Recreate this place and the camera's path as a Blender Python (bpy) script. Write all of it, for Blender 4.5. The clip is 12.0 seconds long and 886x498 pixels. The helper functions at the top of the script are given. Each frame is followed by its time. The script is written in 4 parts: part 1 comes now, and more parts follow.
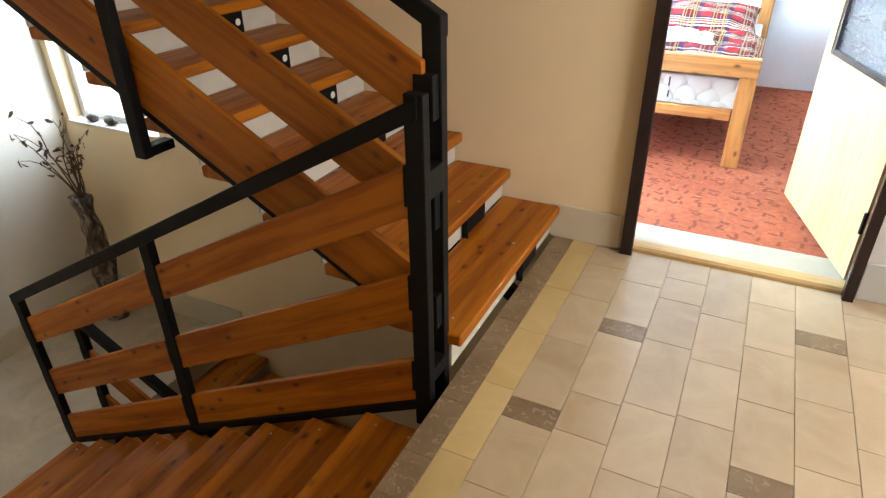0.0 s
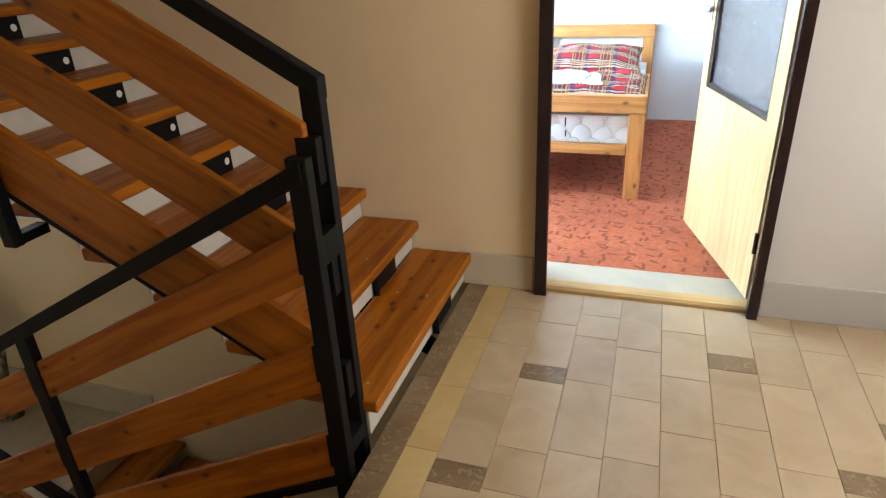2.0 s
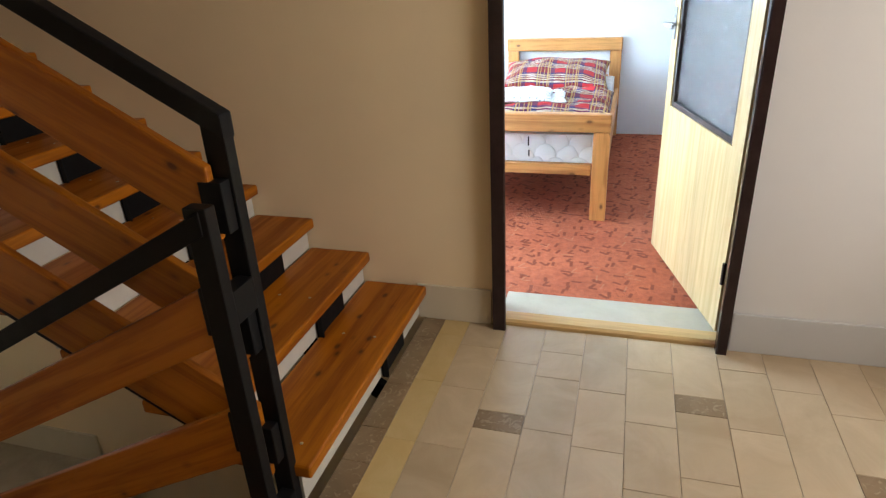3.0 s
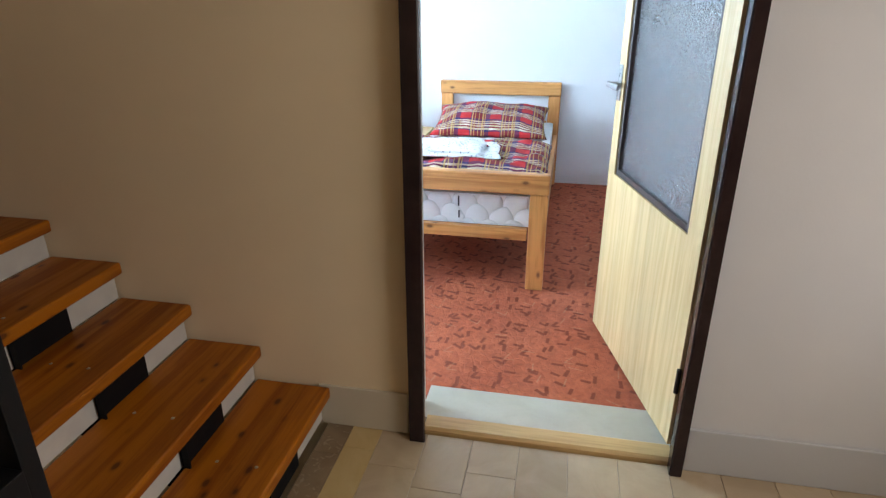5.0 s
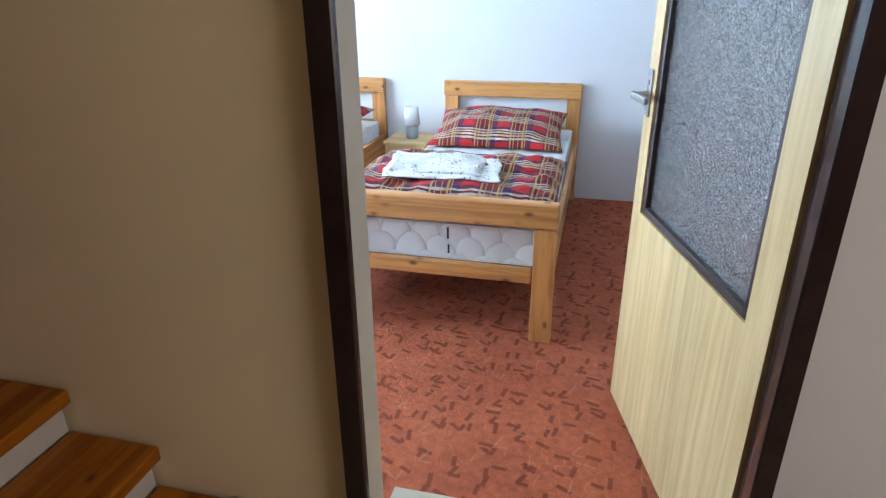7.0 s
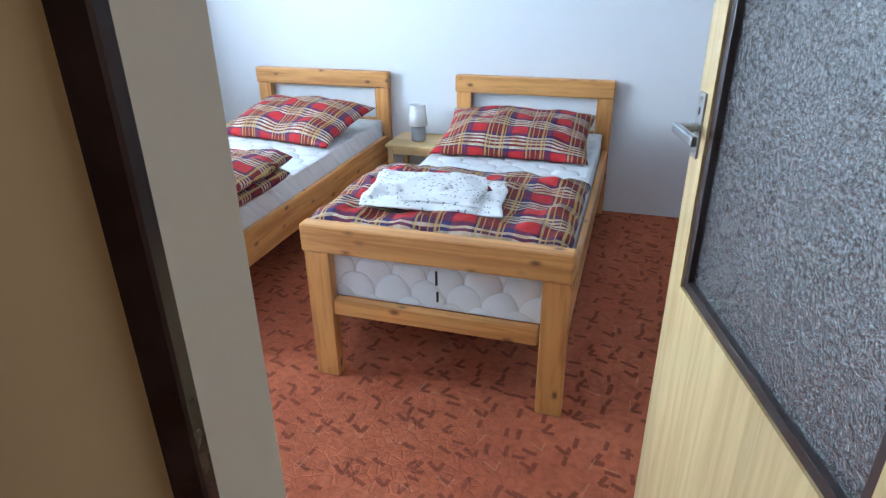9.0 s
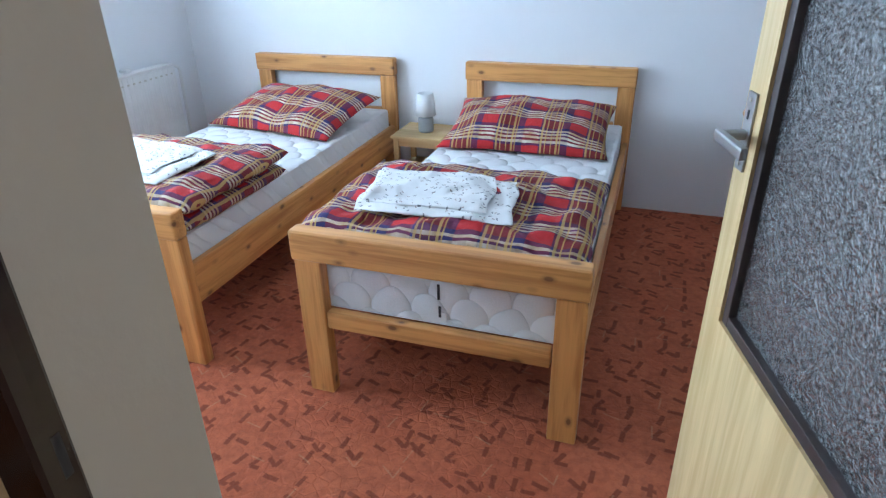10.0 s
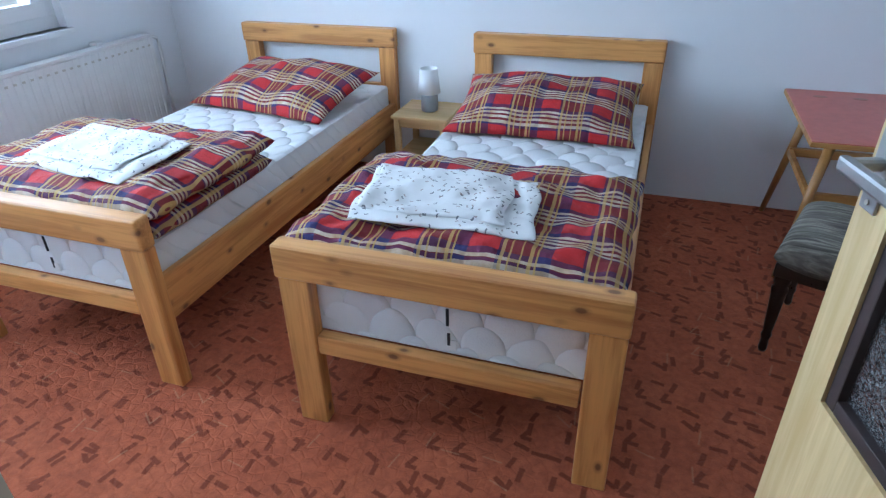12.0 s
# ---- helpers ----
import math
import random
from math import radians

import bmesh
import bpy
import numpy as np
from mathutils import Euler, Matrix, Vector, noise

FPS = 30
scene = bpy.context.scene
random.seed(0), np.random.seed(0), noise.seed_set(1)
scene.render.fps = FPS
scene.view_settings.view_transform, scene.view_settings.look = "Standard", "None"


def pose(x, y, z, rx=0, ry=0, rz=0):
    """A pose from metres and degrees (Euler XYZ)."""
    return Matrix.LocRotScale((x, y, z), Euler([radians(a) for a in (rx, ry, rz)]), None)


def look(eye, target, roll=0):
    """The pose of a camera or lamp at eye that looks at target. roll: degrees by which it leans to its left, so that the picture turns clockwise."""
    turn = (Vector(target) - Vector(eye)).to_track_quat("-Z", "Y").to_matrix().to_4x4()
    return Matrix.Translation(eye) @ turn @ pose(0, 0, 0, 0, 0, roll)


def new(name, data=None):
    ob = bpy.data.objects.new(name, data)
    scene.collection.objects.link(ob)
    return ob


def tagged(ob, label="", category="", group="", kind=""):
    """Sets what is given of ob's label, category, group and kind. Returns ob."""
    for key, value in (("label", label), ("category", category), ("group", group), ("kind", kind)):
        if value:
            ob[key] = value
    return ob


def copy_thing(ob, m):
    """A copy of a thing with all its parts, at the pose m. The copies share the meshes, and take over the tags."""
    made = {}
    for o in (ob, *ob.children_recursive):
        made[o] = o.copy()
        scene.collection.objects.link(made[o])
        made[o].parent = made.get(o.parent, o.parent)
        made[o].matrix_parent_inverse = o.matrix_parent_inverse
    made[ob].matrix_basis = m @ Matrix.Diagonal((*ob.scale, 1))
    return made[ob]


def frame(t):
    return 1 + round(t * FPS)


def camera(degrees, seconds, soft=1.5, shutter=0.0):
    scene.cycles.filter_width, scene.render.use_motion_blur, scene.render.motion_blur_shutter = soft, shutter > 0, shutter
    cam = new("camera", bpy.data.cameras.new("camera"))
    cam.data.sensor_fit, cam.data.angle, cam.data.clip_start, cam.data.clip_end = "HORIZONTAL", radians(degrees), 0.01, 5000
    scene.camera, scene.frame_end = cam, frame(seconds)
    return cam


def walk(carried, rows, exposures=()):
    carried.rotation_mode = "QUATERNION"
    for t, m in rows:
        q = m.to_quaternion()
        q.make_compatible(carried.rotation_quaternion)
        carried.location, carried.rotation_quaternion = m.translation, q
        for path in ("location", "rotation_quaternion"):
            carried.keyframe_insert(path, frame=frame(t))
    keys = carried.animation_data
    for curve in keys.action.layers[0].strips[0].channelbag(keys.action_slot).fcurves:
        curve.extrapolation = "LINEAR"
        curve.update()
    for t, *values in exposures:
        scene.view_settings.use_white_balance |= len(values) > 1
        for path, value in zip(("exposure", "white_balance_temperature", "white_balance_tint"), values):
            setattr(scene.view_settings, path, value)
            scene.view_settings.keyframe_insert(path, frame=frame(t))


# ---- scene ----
cam = camera(70.9, 12.0, soft=1.3)
PATH = [
    (0, (-0.018, 2.948, 1.437), (-0.799, 4.502, 0.449), -0.7),
    (0.5, (-0.005, 2.955, 1.439), (-0.745, 4.553, 0.49), -1.5),
    (1, (0.011, 2.967, 1.438), (-0.683, 4.609, 0.531), -2.1),
    (1.5, (0.022, 2.987, 1.438), (-0.622, 4.662, 0.555), -2.6),
    (2, (0.028, 3.041, 1.438), (-0.566, 4.746, 0.577), -2.9),
    (2.5, (0.04, 3.143, 1.439), (-0.505, 4.872, 0.593), -3.0),
    (3, (0.085, 3.276, 1.452), (-0.453, 5.009, 0.612), -3.0),
    (3.2, (0.118, 3.327, 1.473), (-0.433, 5.057, 0.632), -2.5),
    (5, (0.063, 3.783, 1.502), (-0.297, 5.591, 0.725), 0.0),
    (5.5, (0.042, 3.92, 1.499), (-0.283, 5.736, 0.725), -0.8),
    (6, (0.083, 4.118, 1.487), (-0.298, 5.915, 0.697), -1.3),
    (6.5, (0.111, 4.275, 1.484), (-0.333, 6.061, 0.701), -0.9),
    (7, (0.115, 4.439, 1.464), (-0.329, 6.22, 0.67), -0.4),
    (7.5, (0.102, 4.639, 1.464), (-0.338, 6.415, 0.656), -0.7),
    (9.3, (0.134, 5.099, 1.48), (-0.425, 6.811, 0.611), -0.8),
    (9.5, (0.135, 5.142, 1.472), (-0.432, 6.846, 0.591), -0.9),
    (10, (0.097, 5.264, 1.464), (-0.482, 6.953, 0.565), -1.1),
    (10.5, (0.048, 5.367, 1.467), (-0.515, 7.05, 0.546), -1.4),
    (11, (0.011, 5.432, 1.467), (-0.543, 7.099, 0.512), -1.7),
    (11.5, (-0.014, 5.499, 1.459), (-0.567, 7.155, 0.482), -1.4),
    (12, (-0.03, 5.574, 1.452), (-0.598, 7.212, 0.455), -1.2),
]
EXPOSURES = [(0.0, 0.95, 6450, 10), (1.0, 0.8, 6500, 10), (1.5, 0.67, 6480, 10), (2.5, 0.37, 6440, 11), (3.2, 0.2, 6440, 11),
             (5.0, -0.22, 6200, 12), (7.5, -0.64, 6250, 14), (9.5, -0.90, 6200, 14), (12.0, -1.27, 5950, 15)]
walk(cam, [(t, look(eye, target, roll)) for t, eye, target, roll in PATH], EXPOSURES)

# ---- plan, metres ----
HALL = 0.0          # hall floor
WALL = 5.566          # hall face of the wall with the door
BACK = 5.742          # bedroom face of that wall
EDGE = -0.722          # stairwell edge of the hall floor
FAR = 8.838           # far wall of the bedroom
WIN_X = -2.87         # bedroom wall with the window
LAND_X = -4.30        # end wall of the stairwell
LANDING = -1.345       # lower half landing
RISE, GOING = 0.1345, 0.2525
UP_RISE, UP_GOING = 0.1435, 0.2525

# ---- light ----
world = bpy.data.worlds.new("world")
scene.world = world
world.use_nodes = True
wn = world.node_tree
sky = wn.nodes.new("ShaderNodeTexSky")
sky.sky_type = "NISHITA"
sky.sun_disc = False
sky.sun_elevation, sky.sun_rotation = radians(38), radians(200)
wn.nodes["Background"].inputs["Strength"].default_value = 0.12
wn.links.new(sky.outputs[0], wn.nodes["Background"].inputs[0])


def area_lamp(name, eye, target, w, hgt, watts, color):
    d = bpy.data.lights.new(name, "AREA")
    d.shape, d.size, d.size_y, d.energy, d.color = "RECTANGLE", w, hgt, watts, color
    ob = new(name, d)
    ob.matrix_world = look(eye, target)
    return ob


area_lamp("bedroom_window_light", (-3.22, 7.0, 1.43), (0, 7.0, 1.0), 2.05, 1.05, 305, (0.62, 0.83, 1.0))
area_lamp("landing_window_light", (-3.80, 5.95, 0.70), (-3.80, 4.0, 0.1), 0.9, 1.1, 11.5, (0.86, 0.91, 1.0))
area_lamp("hall_window_light", (2.06, 4.4, 1.5), (0, 4.4, 0.7), 1.35, 1.35, 36, (1.0, 0.935, 0.85))

# ---- materials ----
def material(name, rough=0.5, metal=0.0):
    m = bpy.data.materials.new(name)
    m.use_nodes = True
    n = m.node_tree.nodes
    b = n["Principled BSDF"]
    b.inputs["Roughness"].default_value = rough
    b.inputs["Metallic"].default_value = metal
    return m, m.node_tree, b


def node(tree, kind, ins=None, operation=None, feature=None, voronoi_dimensions=None, rotation_type=None):
    n = tree.nodes.new(kind)
    if operation:
        n.operation = operation
    if feature:
        n.feature = feature
    if voronoi_dimensions:
        n.voronoi_dimensions = voronoi_dimensions
    if rotation_type:
        n.rotation_type = rotation_type
    for k, v in (ins or {}).items():
        if isinstance(v, bpy.types.NodeSocket):
            tree.links.new(v, n.inputs[k])
        else:
            n.inputs[k].default_value = v
    return n


def math_node(tree, op, a, b=0.0, c=0.0):
    return node(tree, "ShaderNodeMath", {0: a, 1: b, 2: c}, operation=op).outputs[0]


def ramp(tree, fac, stops, mode="LINEAR"):
    r = tree.nodes.new("ShaderNodeValToRGB")
    r.color_ramp.interpolation = mode
    e = r.color_ramp.elements
    while len(e) < len(stops):
        e.new(0.5)
    for el, (p, c) in zip(e, stops):
        el.position, el.color = p, (*c, 1.0) if len(c) == 3 else c
    tree.links.new(fac, r.inputs[0])
    return r.outputs[0]


def mix(tree, fac, a, b, mode="MIX"):
    n = tree.nodes.new("ShaderNodeMix")
    n.data_type, n.blend_type = "RGBA", mode
    for sock, v in ((n.inputs[0], fac), (n.inputs[6], a), (n.inputs[7], b)):
        if isinstance(v, bpy.types.NodeSocket):
            tree.links.new(v, sock)
        elif sock == n.inputs[0]:
            sock.default_value = v
        else:
            sock.default_value = (*v, 1.0)
    return n.outputs[2]


def coords(tree, scale=(1, 1, 1), kind="Object", offset=None, tilt=0.0):
    c = tree.nodes.new("ShaderNodeTexCoord").outputs[kind]
    if tilt:
        c = node(tree, "ShaderNodeVectorRotate", {"Vector": c, "Angle": tilt}, rotation_type="Y_AXIS").outputs[0]
    m = node(tree, "ShaderNodeMapping", {"Vector": c, "Scale": scale})
    if offset is not None:
        tree.links.new(offset, m.inputs["Location"])
    return m.outputs[0]


def bump(tree, b, height, strength=0.2, distance=0.01):
    n = node(tree, "ShaderNodeBump", {"Height": height, "Strength": strength, "Distance": distance})
    tree.links.new(n.outputs[0], b.inputs["Normal"])
    return n


def noise_tex(tree, vec, scale, detail=4.0, rough=0.55, distort=0.0):
    return node(tree, "ShaderNodeTexNoise", {"Vector": vec, "Scale": scale, "Detail": detail, "Roughness": rough, "Distortion": distort}).outputs[0]


def plaster(name, color, spread=0.05):
    m, t, b = material(name, 0.85)
    v = coords(t, kind="Object")
    big = noise_tex(t, v, 1.3, 4)
    fine = noise_tex(t, v, 90, 3)
    c0 = tuple(x * (1 - spread) for x in color)
    c1 = tuple(min(1, x * (1 + spread)) for x in color)
    t.links.new(ramp(t, big, [(0.3, c0), (0.7, c1)]), b.inputs["Base Color"])
    h = math_node(t, "ADD", math_node(t, "MULTIPLY", noise_tex(t, v, 9, 3), 0.8), math_node(t, "MULTIPLY", fine, 0.25))
    bump(t, b, h, 0.25, 0.006)
    return m


def wood(name, axis, light, dark, knot, rough, coat=0.0, knots=True, ring=24.0, gap=0.30, tilt=0.0):
    """Planed softwood, the grain along one axis."""
    m, t, b = material(name, rough)
    info = t.nodes.new("ShaderNodeObjectInfo").outputs["Random"]
    off = node(t, "ShaderNodeCombineXYZ", {0: math_node(t, "MULTIPLY", info, 7.3), 1: math_node(t, "MULTIPLY", info, 3.1), 2: math_node(t, "MULTIPLY", info, 5.7)}).outputs[0]
    sc = [1.0, 1.0, 1.0]
    sc["xyz".index(axis)] = 0.055
    v = coords(t, sc, offset=off, tilt=tilt)
    warp = noise_tex(t, v, 5, 3)
    rings = node(t, "ShaderNodeTexNoise", {"Vector": v, "Scale": ring, "Detail": 3.0, "Distortion": 0.6}).outputs[0]
    streak = noise_tex(t, v, ring * 6, 2)
    f = math_node(t, "ADD", math_node(t, "MULTIPLY", rings, 0.75), math_node(t, "MULTIPLY", streak, 0.25))
    base = ramp(t, f, [(0.36, dark), (0.47, tuple((x + y) / 2 for x, y in zip(dark, light))), (0.54, light), (0.68, tuple(x * 1.1 for x in light))])
    tone = ramp(t, warp, [(0.3, (0.82, 0.80, 0.78)), (0.7, (1.08, 1.06, 1.04))])
    col = mix(t, 1.0, base, tone, "MULTIPLY")
    if knots:
        sk = [1.0, 1.0, 1.0]
        sk["xyz".index(axis)] = 0.55
        vk = coords(t, sk, offset=off, tilt=tilt)
        vo = node(t, "ShaderNodeTexVoronoi", {"Vector": vk, "Scale": 4.0 / gap, "Randomness": 1.0})
        spot = ramp(t, vo.outputs["Distance"], [(0.0, (1, 1, 1)), (0.09, (0.95, 0.95, 0.95)), (0.13, (0.40, 0.40, 0.40)), (0.22, (0, 0, 0))])
        col = mix(t, math_node(t, "MULTIPLY", spot, 0.85), col, knot)
    t.links.new(col, b.inputs["Base Color"])
    t.links.new(ramp(t, rings, [(0.3, (rough * 1.2,) * 3), (0.7, (rough * 0.85,) * 3)]), b.inputs["Roughness"])
    b.inputs["Coat Weight"].default_value = coat
    b.inputs["Coat Roughness"].default_value = 0.15
    bump(t, b, f, 0.12, 0.003)
    return m


RED_LIGHT, RED_DARK, RED_KNOT = (0.42, 0.135, 0.004), (0.27, 0.073, 0.003), (0.06, 0.013, 0.004)
STAIR = {"y": wood("stair_wood_tread", "y", RED_LIGHT, RED_DARK, RED_KNOT, 0.46, 0.05),
         "down": wood("stair_wood_board", "x", RED_LIGHT, RED_DARK, RED_KNOT, 0.5, 0.03, tilt=math.atan(0.53)),
         "up": wood("stair_wood_board_up", "x", RED_LIGHT, RED_DARK, RED_KNOT, 0.5, 0.03, tilt=-math.atan(0.54))}
for stair_wood in STAIR.values():
    stair_wood.node_tree.nodes["Principled BSDF"].inputs["Specular IOR Level"].default_value = 0.28
PINE = {a: wood("pine_" + a, a, (0.66, 0.315, 0.100), (0.46, 0.180, 0.046), (0.10, 0.030, 0.010), 0.42, 0.15) for a in "xyz"}
BIRCH = {a: wood("light_wood_" + a, a, (0.70, 0.50, 0.25), (0.62, 0.42, 0.19), (0.3, 0.15, 0.06), 0.5, 0.1, knots=False) for a in "xyz"}
BEECH = {a: wood("honey_wood_" + a, a, (0.50, 0.24, 0.065), (0.38, 0.17, 0.045), (0.2, 0.1, 0.03), 0.4, 0.3, knots=False) for a in "xz"}
VENEER = wood("ash_veneer", "z", (0.74, 0.56, 0.30), (0.66, 0.47, 0.22), (0.4, 0.25, 0.1), 0.42, 0.15, knots=False, ring=40.0)
SILL = wood("threshold_wood", "x", (0.60, 0.40, 0.17), (0.46, 0.28, 0.10), (0.2, 0.1, 0.04), 0.42, 0.2, knots=False)
HALL_PAINT = plaster("hall_wall_paint", (0.88, 0.725, 0.485))
# beige wall and skirting right of the door, bluish daylight mixed into the colour
DAYLIT_PAINT = plaster("daylit_wall_paint", (0.66, 0.645, 0.64))
DAYLIT_SKIRT = plaster("daylit_skirting", (0.52, 0.515, 0.515), 0.06)
WELL_PAINT = plaster("stairwell_wall_paint", (0.74, 0.70, 0.62))
ROOM_PAINT = plaster("bedroom_wall_paint", (0.80, 0.81, 0.83), 0.02)
CEILING = plaster("ceiling_paint", (0.80, 0.79, 0.76), 0.02)
SKIRT = plaster("painted_skirting", (0.62, 0.55, 0.42), 0.08)
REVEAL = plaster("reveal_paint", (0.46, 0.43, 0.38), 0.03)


def plain(name, color, rough, metal=0.0, wear=0.12, scale=14, strength=0.08):
    m, t, b = material(name, rough, metal)
    v = coords(t)
    f = noise_tex(t, v, scale, 4)
    t.links.new(ramp(t, f, [(0.3, tuple(x * (1 - wear) for x in color)), (0.7, tuple(min(1, x * (1 + wear)) for x in color))]), b.inputs["Base Color"])
    t.links.new(ramp(t, f, [(0.3, (rough * 0.85,) * 3), (0.7, (min(1, rough * 1.15),) * 3)]), b.inputs["Roughness"])
    bump(t, b, noise_tex(t, v, scale * 12, 2), strength, 0.002)
    return m


BLACK = plain("black_painted_steel", (0.007, 0.007, 0.008), 0.55)
BLACK.node_tree.nodes["Principled BSDF"].inputs["Specular IOR Level"].default_value = 0.14
BROWN = plain("dark_brown_gloss_paint", (0.028, 0.016, 0.016), 0.22, wear=0.2, strength=0.03)
BROWN.node_tree.nodes["Principled BSDF"].inputs["Specular IOR Level"].default_value = 0.3
BEAD = plain("brown_glazing_bead", (0.045, 0.030, 0.030), 0.4)
WHITE = plain("white_enamel", (0.78, 0.78, 0.77), 0.35, wear=0.03, strength=0.03)
# riser boards' paint, used too as shade colour for the radiator's vent slots
RISER = plain("riser_paint_and_slot_shade", (0.58, 0.55, 0.49), 0.5, wear=0.06)
PVC = plain("white_window_plastic", (0.80, 0.81, 0.82), 0.4, wear=0.02, strength=0.02)
STEEL = plain("brushed_aluminium", (0.40, 0.41, 0.42), 0.34, 0.9)
DARKWOOD = plain("black_stained_wood", (0.018, 0.012, 0.010), 0.3)
GREY = plain("grey_ceramic", (0.33, 0.36, 0.38), 0.5)
SHADE = plain("white_lampshade_fabric", (0.78, 0.79, 0.80), 0.8, wear=0.02)
# black of the zips, also the painted shade in strike slots and keyhole
LABEL = plain("black_zip_and_hole_shade", (0.02, 0.02, 0.025), 0.7)
TAG = plain("white_tag", (0.75, 0.75, 0.75), 0.7)
STONE = plain("dark_pebble", (0.05, 0.045, 0.04), 0.5, wear=0.3)
BARK = plain("dry_bark", (0.11, 0.075, 0.05), 0.85, wear=0.45, scale=30, strength=0.5)
LEAF = plain("dry_brown_leaf", (0.13, 0.085, 0.045), 0.8, wear=0.35, scale=40)
SCREW = plain("zinc_screw", (0.6, 0.58, 0.52), 0.3, 0.9)


def tile_material(name, a, c, vein, rough, veins=0.2):
    m, t, b = material(name, rough)
    info = t.nodes.new("ShaderNodeObjectInfo").outputs["Random"]
    off = node(t, "ShaderNodeCombineXYZ", {0: math_node(t, "MULTIPLY", info, 9.0), 1: math_node(t, "MULTIPLY", info, 4.0), 2: 0.0}).outputs[0]
    v = coords(t, offset=off)
    cloud = noise_tex(t, v, 5, 6, 0.6, 0.8)
    speck = noise_tex(t, v, 45, 4)
    col = ramp(t, cloud, [(0.36, a), (0.64, c)])
    vm = ramp(t, node(t, "ShaderNodeTexNoise", {"Vector": v, "Scale": 26.0, "Detail": 6.0, "Distortion": 1.8}).outputs[0], [(0.56, (0, 0, 0)), (0.66, (1, 1, 1))])
    col = mix(t, math_node(t, "MULTIPLY", vm, veins), col, vein)
    tone = ramp(t, info, [(0.0, (0.90, 0.88, 0.85)), (1.0, (1.06, 1.05, 1.03))])
    t.links.new(mix(t, 1.0, col, tone, "MULTIPLY"), b.inputs["Base Color"])
    t.links.new(ramp(t, speck, [(0.3, (rough * 0.92,) * 3), (0.7, (rough * 1.08,) * 3)]), b.inputs["Roughness"])
    bump(t, b, cloud, 0.05, 0.004)
    return m


TILE = tile_material("cream_stone_tile", (0.45, 0.345, 0.225), (0.53, 0.42, 0.29), (0.47, 0.36, 0.23), 0.30, 0.08)
TILE_YELLOW = tile_material("yellow_stone_tile", (0.54, 0.39, 0.17), (0.60, 0.46, 0.23), (0.50, 0.36, 0.16), 0.35)
TILE_DARK = tile_material("brown_marble_tile", (0.20, 0.135, 0.075), (0.28, 0.20, 0.12), (0.46, 0.38, 0.27), 0.35, 0.5)
MARBLE = tile_material("pale_threshold_stone", (0.50, 0.47, 0.39), (0.56, 0.53, 0.45), (0.46, 0.42, 0.35), 0.4)
GROUT = plain("dark_grout", (0.36, 0.28, 0.19), 0.9)
LANDSTONE = tile_material("landing_stone", (0.40, 0.34, 0.25), (0.50, 0.43, 0.33), (0.33, 0.28, 0.2), 0.4)


